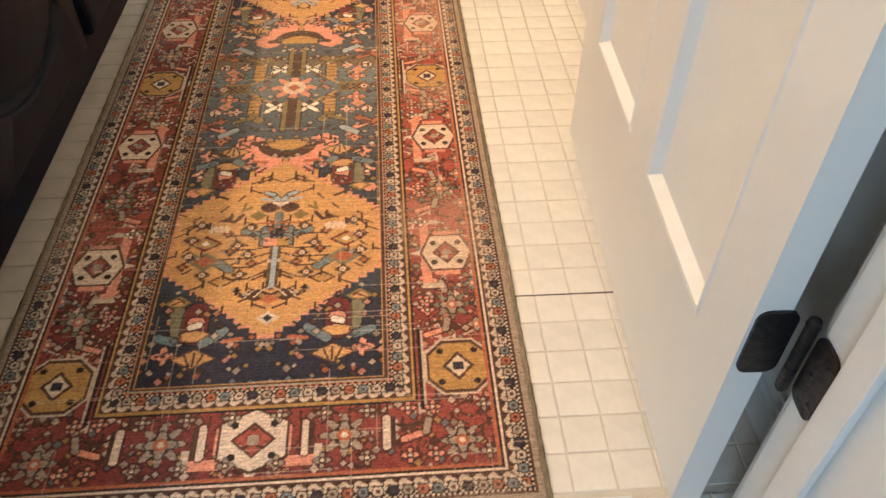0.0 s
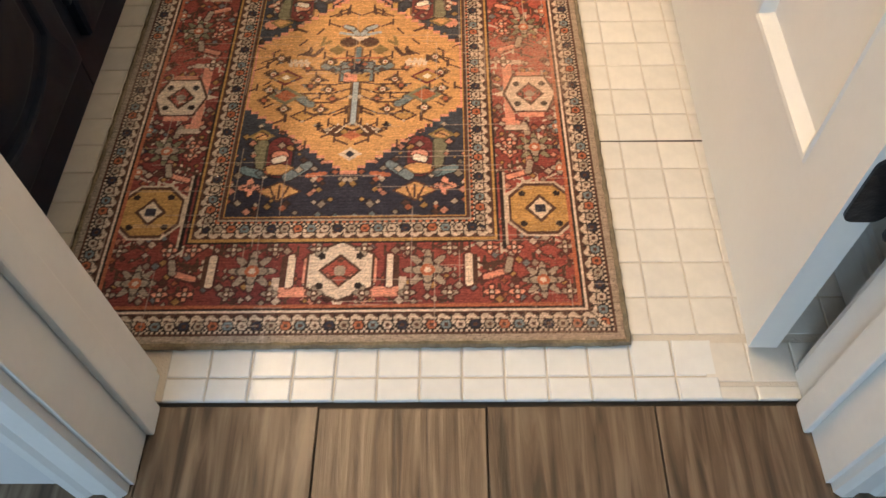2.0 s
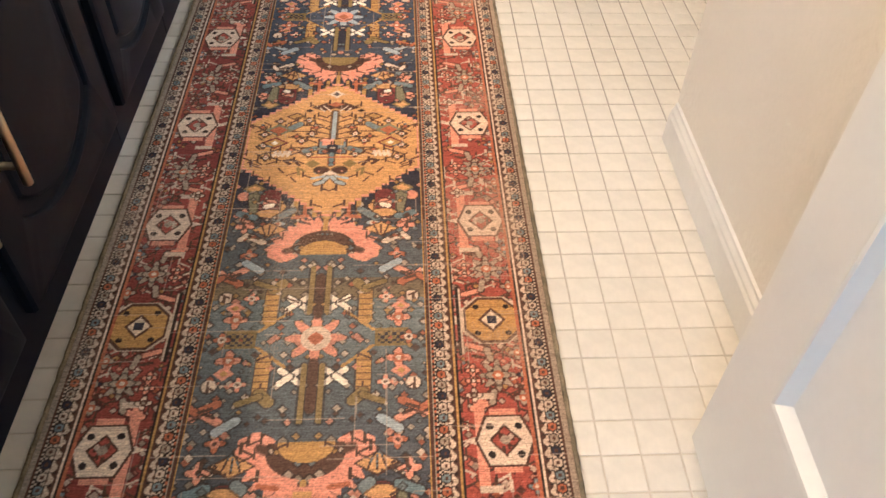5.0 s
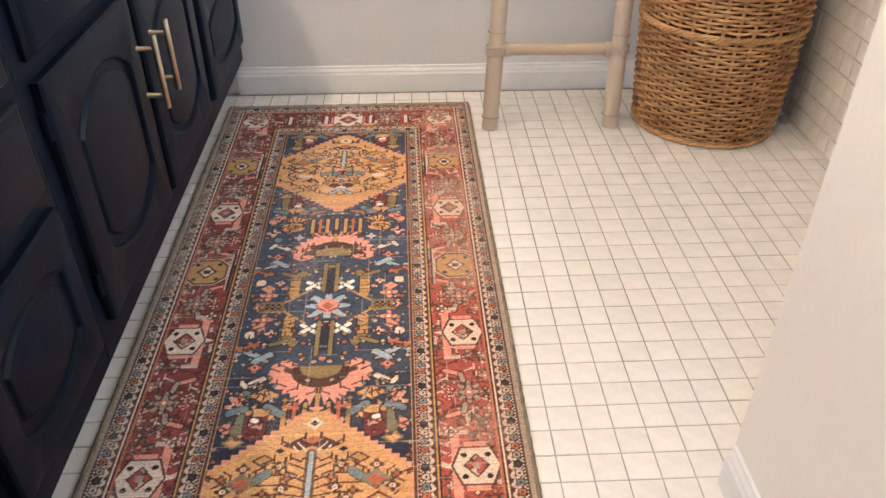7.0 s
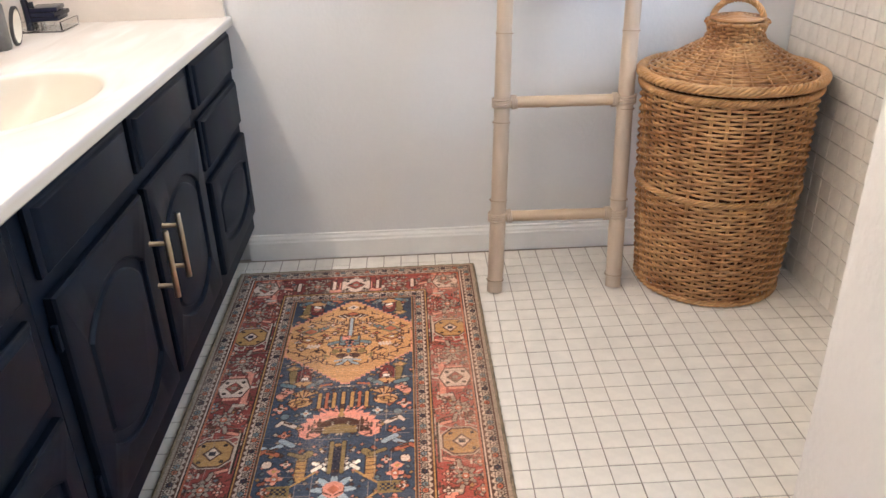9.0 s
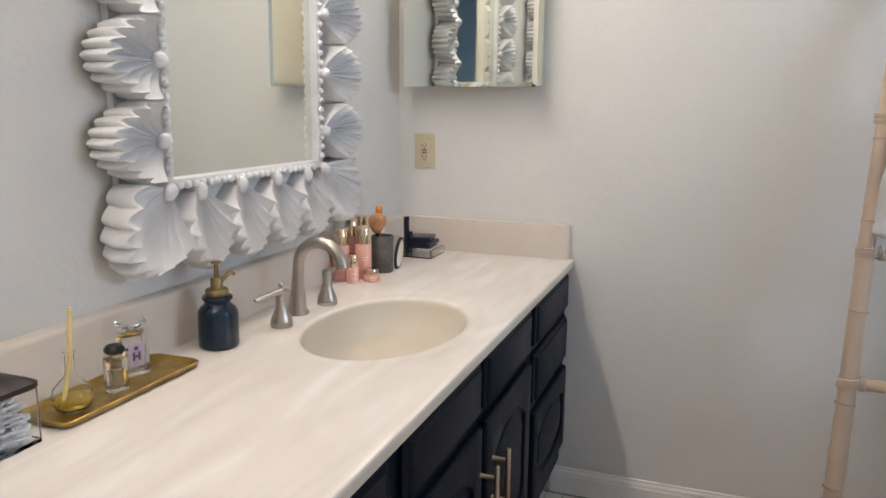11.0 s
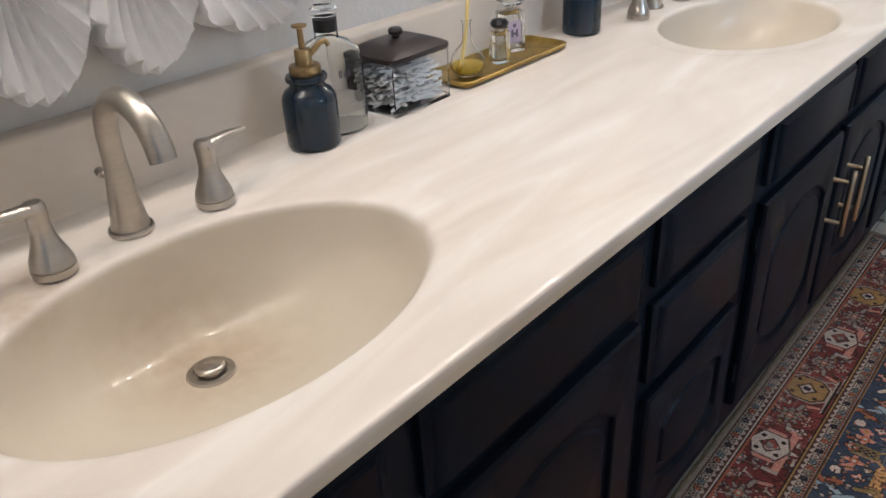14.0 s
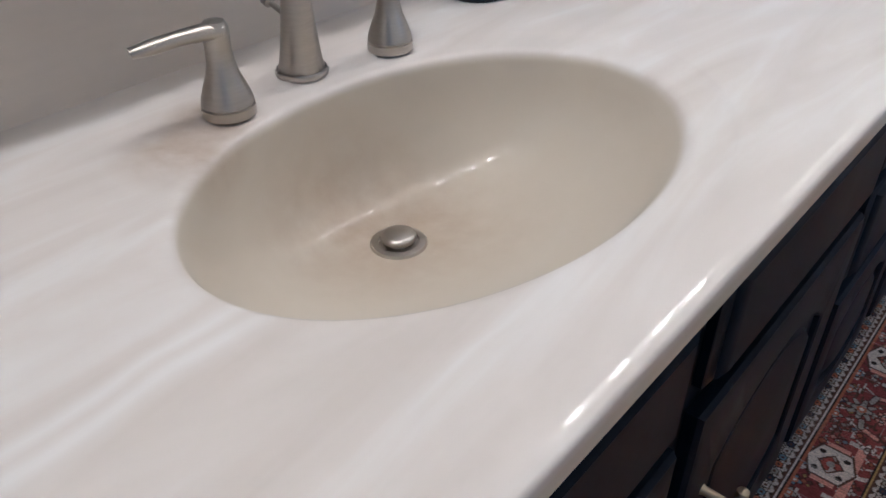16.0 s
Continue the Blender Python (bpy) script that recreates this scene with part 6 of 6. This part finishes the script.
def diffuser(x, y):
    root = base("reed_diffuser", (x, y, TZ), "round clear glass flask with yellow oil and reeds", "diffuser")
    bm = bmesh.new()
    out = [(0.0001, 0.0005), (0.018, 0.0005), (0.026, 0.006), (0.0305, 0.016), (0.031, 0.024), (0.027, 0.037), (0.018, 0.048), (0.010, 0.056), (0.0075, 0.066), (0.0072, 0.092), (0.010, 0.097)]
    inn = [(0.0088, 0.097), (0.0058, 0.091), (0.0060, 0.067), (0.0085, 0.056), (0.016, 0.047), (0.025, 0.036), (0.0288, 0.024), (0.0283, 0.017), (0.024, 0.0085), (0.017, 0.004), (0.0001, 0.0035)]
    lathe(bm, [(r, TZ + h) for r, h in out + inn], (x, y, 0), 36, close=False)
    part("flask", bm, M["glass"], root).visible_shadow = False
    bm = bmesh.new()
    lathe(bm, [(r, TZ + h) for r, h in ((0.0001, 0.004), (0.0165, 0.0045), (0.0235, 0.009), (0.0278, 0.017), (0.0282, 0.021), (0.0001, 0.021))], (x, y, 0), 32, close=False)
    part("oil", bm, M["oil"], root, "yellow scented oil")
    for dx, dy, h in ((0.004, 0.010, 0.165), (0.007, 0.005, 0.162), (0.002, 0.014, 0.158)):
        bm = bmesh.new()
        tube(bm, [(x - dx * 1.6, y - dy * 1.2, TZ + 0.006), (x, y, TZ + 0.085), (x + dx * 0.9, y + dy * 0.5, TZ + h)], 0.0031, 8)
        part("reed", bm, M["reed"], root)


diffuser(-0.785, 2.705)


def perfume(name, label, x, y, w, d, h, cap, turn, printed):
    root = base(name, (x, y, TZ), label, "perfume")
    z = TZ + 0.0005

    def spun(bm):
        bmesh.ops.rotate(bm, cent=(x, y, 0), matrix=Matrix.Rotation(radians(turn), 3, "Z"), verts=bm.verts)
        return bm

    bm = boxed(x - d / 2, x + d / 2, y - w / 2, y + w / 2, z, z + h, bevel=0.004, seg=2)
    box(bm, x - d / 2 + 0.005, x + d / 2 - 0.005, y - w / 2 + 0.005, y + w / 2 - 0.005, z + 0.009, z + h - 0.006, bevel=0.003)
    part("bottle", spun(bm), M["glass"], root, angle=30).visible_shadow = False
    bm = boxed(x - d / 2 + 0.0052, x + d / 2 - 0.0052, y - w / 2 + 0.0052, y + w / 2 - 0.0052, z + 0.0095, z + h * 0.62, bevel=0.002)
    part("scent", spun(bm), M["soap"], root)
    bm = bmesh.new()
    lathe(bm, [(0.008, z + h), (0.008, z + h + 0.007)], (x, y, 0), 16)
    part("neck", bm, M["nickel"], root)
    bm = bmesh.new()
    if cap == "black":
        lathe(bm, [(0.011, z + h + 0.006), (0.0165, z + h + 0.010), (0.0170, z + h + 0.015), (0.013, z + h + 0.021), (0.0001, z + h + 0.022)], (x, y, 0), 10)
        part("cap", bm, M["black"], root, "faceted black cap", angle=20)
    else:
        lathe(bm, [(0.012, z + h + 0.007), (0.024, z + h + 0.012), (0.027, z + h + 0.019), (0.022, z + h + 0.026), (0.012, z + h + 0.030), (0.0001, z + h + 0.031)], (x, y, 0), 12)
        part("stopper", bm, M["glass"], root, "faceted glass stopper", angle=20)
    if printed:
        bm = boxed(x + d / 2 + 0.0002, x + d / 2 + 0.0008, y - w * 0.28, y + w * 0.28, z + 0.020, z + h * 0.78)
        part("label", spun(bm), M["label"], root, "lilac paper label")
        bm = bmesh.new()
        box(bm, x + d / 2 + 0.0009, x + d / 2 + 0.0013, y - 0.007, y - 0.003, z + 0.030, z + 0.045)
        box(bm, x + d / 2 + 0.0009, x + d / 2 + 0.0013, y + 0.003, y + 0.007, z + 0.030, z + 0.045)
        box(bm, x + d / 2 + 0.0009, x + d / 2 + 0.0013, y - 0.004, y + 0.004, z + 0.035, z + 0.039)
        lathe(bm, [(0.004, 0), (0.003, 0.0006)], (x + d / 2 + 0.0008, y, z + 0.052), 8, axis=(1, 0, 0))
        part("emblem", spun(bm), M["print"], root)
    return root


perfume("perfume_bottle", "small square clear perfume bottle with a black cap", -0.782, 2.795, 0.032, 0.026, 0.058, "black", -20, False)
perfume("perfume_bottle", "square glass perfume bottle with glass stopper and lilac label", -0.812, 2.868, 0.048, 0.034, 0.078, "glass", -25, True)


def cosmetic(x, y, r, h, cap, squeeze=1.0):
    root = base("cosmetic_bottle", (x, y, CT), "pink cosmetic bottle with a pale gold cap", "bottle", "pink cosmetic bottles")
    c = CT + 0.0005
    bm = bmesh.new()
    lathe(bm, [(0.0001, c), (r * 0.94, c), (r, c + 0.003), (r, c + h - 0.004), (r * 0.9, c + h - 0.001), (r * 0.6, c + h), (0.0001, c + h)], (x, y, 0), 28, close=False)
    body = part("bottle", bm, M["pink"], root)
    bm = bmesh.new()
    k = r * 0.86
    lathe(bm, [(k, c + h), (k, c + h + cap - 0.002), (k * 0.93, c + h + cap), (0.0001, c + h + cap)], (x, y, 0), 24)
    part("cap", bm, M["gold_cap"], root, "shiny pale gold cap")
    bm = bmesh.new()
    for j, (w, q) in enumerate(((0.7, 0.62), (0.55, 0.55), (0.62, 0.30))):
        n = 7
        z = c + h * q
        vs = []
        for i in range(n + 1):
            a = -0.95 - w * 0.6 + w * 1.2 * i / n
            vs.append([bm.verts.new((x + (r + 0.0004) * math.cos(a), y + (r + 0.0004) * math.sin(a), z + d)) for d in (0, 0.0022)])
        for p, q2 in zip(vs, vs[1:]):
            bm.faces.new((p[0], q2[0], q2[1], p[1]))
    part("print", bm, M["pink_pale"], body)
    return root


cosmetic(-0.828, 3.690, 0.024, 0.100, 0.046)
cosmetic(-0.832, 3.765, 0.022, 0.115, 0.044)
cosmetic(-0.782, 3.738, 0.023, 0.098, 0.048)
cosmetic(-0.783, 3.672, 0.0175, 0.045, 0.034)
cosmetic(-0.745, 3.712, 0.023, 0.020, 0.016)
cosmetic(-0.838, 3.838, 0.022, 0.120, 0.040)


def brush_cup():
    x, y = -0.768, 3.835
    root = base("brush_cup", (x, y, CT), "speckled grey stoneware cup holding makeup brushes", "cup")
    c = CT + 0.0005
    bm = bmesh.new()
    lathe(bm, [(0.0001, c), (0.029, c), (0.0315, c + 0.004), (0.0325, c + 0.104), (0.031, c + 0.107), (0.028, c + 0.105), (0.028, c + 0.010), (0.0001, c + 0.009)], (x, y, 0), 32, close=False)
    part("cup", bm, M["stoneware"], root)
    for nm, dx, dy, h, r, m, lab in (("powder_brush", -0.012, -0.010, 0.135, 0.026, M["bristle"], "fluffy tan powder brush in the cup"), ("brow_brush", -0.014, 0.008, 0.17, 0.009, M["orange"], "slim orange-tipped makeup brush in the cup")):
        b = base(nm, (x + dx, y + dy, c + 0.012), lab, "brush")
        bm = bmesh.new()
        tube(bm, [(x + dx * 0.3, y + dy * 0.3, c + 0.012), (x + dx, y + dy, c + h - 0.02)], [0.004, 0.005], 10)
        part("stem", bm, M["black"] if nm == "powder_brush" else M["orange"], b)
        bm = bmesh.new()
        if nm == "powder_brush":
            prof = [(0.009, h - 0.020), (0.016, h - 0.012), (0.024, h + 0.002), (0.0265, h + 0.014), (0.024, h + 0.026), (0.014, h + 0.034), (0.0001, h + 0.037)]
        else:
            prof = [(0.006, h - 0.022), (0.009, h - 0.012), (0.010, h + 0.016), (0.007, h + 0.022), (0.0001, h + 0.023)]
        lathe(bm, [(q, c + z) for q, z in prof], (x + dx, y + dy, 0), 24)
        part("bristles", bm, m, b)


brush_cup()


def compact_mirror():
    x, y = -0.735, 3.880
    root = base("oval_mirror", (x, y, CT), "small oval hand mirror in a black frame leaning on the cup", "mirror")
    bm = bmesh.new()
    n = 36
    loops = []
    for k, d in ((1.0, -0.004), (1.0, 0.004), (0.86, 0.005)):
        loops.append([bm.verts.new((x + 0.010 * math.sin(t) * 0.6 + d * 0.7, y + 0.026 * k * math.cos(t) + d * 0.5, CT + 0.049 + 0.048 * k * math.sin(t))) for t in [2 * math.pi * i / n for i in range(n)]])
    bridge(bm, loops)
    bm.faces.new(loops[0][::-1])
    part("frame", bm, M["black"], root)
    bm = bmesh.new()
    bm.faces.new([bm.verts.new((x + 0.010 * math.sin(t) * 0.52 + 0.0032, y + 0.0224 * math.cos(t) + 0.0025, CT + 0.049 + 0.0413 * math.sin(t))) for t in [2 * math.pi * i / n for i in range(n)]])
    part("glass", bm, M["mirror"], root)


compact_mirror()


def organiser():
    x0, x1, y0, y1 = -0.815, -0.700, 4.055, 4.175
    root = base("organiser", (-0.76, 4.11, CT), "clear acrylic cosmetics tray", "container")
    c = CT + 0.0005
    bm = boxed(x0, x1, y0, y1, c, c + 0.004, bevel=0.001)
    for a in ((x0, x0 + 0.003, y0, y1), (x1 - 0.003, x1, y0, y1), (x0, x1, y0, y0 + 0.003), (x0, x1, y1 - 0.003, y1), (x0 + 0.045, x0 + 0.048, y0, y1)):
        box(bm, *a, c + 0.0045, c + 0.027, bevel=0.0006, seg=1)
    part("tray", bm, M["acrylic"], root, smooth=False)
    for i, (z, dx, dy, turn) in enumerate(((0.0275, 0, 0, 4), (0.0395, 0.004, -0.003, -6), (0.0515, -0.003, 0.004, 9))):
        bm = boxed(-0.036 + dx, 0.036 + dx, -0.042 + dy, 0.042 + dy, 0, 0.0115, bevel=0.0025)
        bmesh.ops.transform(bm, matrix=pose(-0.752, 4.115, c + z, 0, 0, turn), verts=bm.verts)
        r2 = solo("powder_compact", bm, M["compact"], "dark navy square powder compact, stacked", "makeup", "stacked compacts")
    for i, (dx, dy, h, m) in enumerate(((0.022, 0.02, 0.128, "compact"), (0.020, 0.055, 0.075, "black"), (0.026, 0.085, 0.062, "chrome"))):
        bm = bmesh.new()
        lathe(bm, [(0.0001, c + 0.005), (0.0085, c + 0.005), (0.0085, c + h * 0.6), (0.0092, c + h * 0.6 + 0.001), (0.0092, c + h - 0.001), (0.008, c + h), (0.0001, c + h)], (x0 + dx, y0 + dy, 0), 18)
        solo("makeup_tube", bm, M[m], "slim dark upright makeup tube", "makeup", "makeup tubes")


organiser()


# ---- shower screen on the half wall ----
def shower_screen():
    root = base("shower_screen", (XR + 0.05, 3.4, 0.96), "clear glass shower screen in a white frame on the half wall", "shower screen")
    part("wall_channel", boxed(XR + 0.035, XR + 0.065, YF - 0.03, YF - 0.002, 0.962, 2.0, bevel=0.003), M["trim"], root)
    part("sill_channel", boxed(XR + 0.035, XR + 0.065, YB + 0.002, YF - 0.031, 0.962, 0.985, bevel=0.003), M["trim"], root)
    g = part("glass", boxed(XR + 0.046, XR + 0.054, YB + 0.002, YF - 0.031, 0.986, 2.0), M["glass"], root, smooth=False)
    g.visible_shadow = False


shower_screen()
cap = bmesh.new()
box(cap, XR - 0.006, XR + 0.108, YB + 0.002, YF - 0.002, 0.945, 0.961, bevel=0.006, seg=3)
structure("trim_half_wall_cap", cap, M["tile"], "cream tiled cap on the half wall", True)

for wname, wx in (("window_1", None), ("window_2", 1)):
    if wx is None:
        wf = base(wname, (-0.95, -1.65, 0.85), "white hall window", "window", kind="structure")
        bars = [(-1.5, -1.45, -1.69, -1.61, 0.85, 2.15), (-0.45, -0.40, -1.69, -1.61, 0.85, 2.15), (-1.45, -0.45, -1.69, -1.61, 0.85, 0.90), (-1.45, -0.45, -1.69, -1.61, 2.10, 2.15)]
        pane = (-1.45, -0.45, -1.655, -1.650, 0.90, 2.10)
    else:
        # unseen window, added in front of the lamp that lights the end wall
        wf = base(wname, (2.65, 3.10, 1.4), "unseen shower window added for daylight", "window", kind="structure")
        bars = [(2.61, 2.69, 2.70, 2.75, 1.4, 2.1), (2.61, 2.69, 3.45, 3.50, 1.4, 2.1), (2.61, 2.69, 2.75, 3.45, 1.4, 1.45), (2.61, 2.69, 2.75, 3.45, 2.05, 2.1)]
        pane = (2.650, 2.655, 2.75, 3.45, 1.45, 2.05)
    for b in bars:
        part("window_frame", boxed(*b, bevel=0.004), M["trim"], wf)
    g = part("pane", boxed(*pane), M["glass"], wf, smooth=False)
    g.visible_shadow = False
structure("ground", boxed(-60, 60, -60, 60, -0.4, -0.3), mat("lawn", (0.07, 0.09, 0.04), 0.9, vary=0.2, scale=0.4), "lawn outside")

# ---- floor and wall tiles, hall planks ----
GAP = 0.0023


def tile_mesh(w, d, h, chamfer, name, material):
    bm = bmesh.new()
    loops = []
    for i, z in ((0, -h), (0, -chamfer), (chamfer * 0.35, -chamfer * 0.35), (chamfer, 0)):
        loops.append([bm.verts.new(v) for v in ((-w / 2 + i, -d / 2 + i, z), (w / 2 - i, -d / 2 + i, z), (w / 2 - i, d / 2 - i, z), (-w / 2 + i, d / 2 - i, z))])
    bridge(bm, loops)
    bm.faces.new(loops[-1])
    return finish(bm, name, material, False)


TM = tile_mesh(TILE - GAP, TROW - GAP, 0.006, 0.0010, "tile", M["tile"])
rngt = random.Random(21)


def set_piece(name, data, parent, m):
    ob = new(name, data)
    ob.parent = parent
    ob.matrix_basis = m
    return ob


TX0, TY0 = 0.5205, 1.5190
single, rest = [], []
for i in range(-17, 37):
    for j in range(-7, 50):
        x, y = TX0 + (i + 0.5) * TILE, TY0 + (j + 0.5) * TROW
        if not (XL < x < 2.6 and 1.16 < y < YF - 0.005):
            continue
        if x > XB + 0.01 and y < YB - 0.02:
            continue
        if x < 0.522 and y < 1.172:
            continue
        if XR + 0.03 < x < XR + 0.12 or x < FACE - 0.09:
            continue
        covered = -0.30 < x < 0.385 and 1.2 < y < 4.09
        spot = pose(x, y, rngt.uniform(-0.0004, 0.0004), rngt.uniform(-0.35, 0.35), rngt.uniform(-0.35, 0.35), rngt.uniform(-0.4, 0.4))
        near = (0.385 < x < XB and y < 3.42) or (x >= XB and y < 3.35)
        (single if near and x < XR and len(single) < 300 else rest).append((spot, covered))
for spot, _ in single:
    set_piece("tile", TM, floor, spot)
joined = bmesh.new()
for spot, covered in rest:
    if covered:
        continue
    k = len(joined.verts)
    joined.from_mesh(TM)
    joined.verts.ensure_lookup_table()
    for v in joined.verts[k:]:
        v.co = spot @ v.co
many = new("tile_field", finish(joined, "tile_field", M["tile"], False))
many.parent = floor
many["kind"] = "stuff"
# one dark opened joint across the tiles
part("joint", boxed(0.36, XB - 0.016, 1.5178, 1.5202, -0.0015, -0.0003), M["dark_grout"], floor, "dark open joint", smooth=False)
# cut rows in the doorway: bright white replacements, then cream by the hinge
WP = 0.0535
WM = {d: tile_mesh(WP - GAP, d, 0.006, 0.002, "tile", M["white_tile"]) for d in (0.0345, 0.030)}
for i in range(13):
    x = -0.1585 + (i + 0.5) * WP
    set_piece("tile", WM[0.030], floor, pose(x, 1.107, rngt.uniform(0.0004, 0.0012), rngt.uniform(-0.8, 0.8), rngt.uniform(-0.8, 0.8), 0))
    set_piece("tile", tile_mesh(WP - GAP, 0.050, 0.006, 0.002, "tile", M["white_tile"]) if i == 0 else WM.setdefault(1, tile_mesh(WP - GAP, 0.050, 0.006, 0.002, "tile", M["white_tile"])), floor, pose(x, 1.149, rngt.uniform(0.0002, 0.001), rngt.uniform(-0.8, 0.8), rngt.uniform(-0.8, 0.8), 0))
for i in range(4):
    x = 0.5385 + (i + 0.5) * TILE - 0.018
    set_piece("tile", TM, floor, pose(x, 1.143, 0.0003, 0.3, -0.4, 0))
CM = tile_mesh(TILE - GAP, 0.018, 0.006, 0.002, "tile", M["tile"])
for i in range(2):
    set_piece("tile", CM, floor, pose(0.5510 + i * TILE, 1.101, 0.0, 0.5, 0.6, 0))

# half wall: tiles stand upright, facing -x
upright = Matrix.Rotation(radians(-90), 4, "Y")
for i in range(20):
    for j in range(16):
        y, z = YF - 0.006 - (i + 0.5) * TROW, 0.004 + (j + 0.5) * TILE
        set_piece("tile", TM, half, pose(XR, y, z, 0, rngt.uniform(-0.3, 0.3), rngt.uniform(-0.3, 0.3)) @ upright)

# hall planks run away from the doorway
PW = 0.2062
PM = tile_mesh(PW - 0.0020, 1.1965, 0.008, 0.0012, "plank", M["plank"])
for i in range(-7, 10):
    for j in range(3):
        x = 0.0390 + (i + 0.5) * PW
        y = 1.0855 - 0.6 - j * 1.2 + rngt.uniform(-0.0015, 0.0015)
        if -1.6 < x - PW / 2 and x + PW / 2 < 2.0:
            set_piece("plank", PM, hall, pose(x, y, -0.0012 + rngt.uniform(-0.0003, 0.0003), 0, 0, 0))
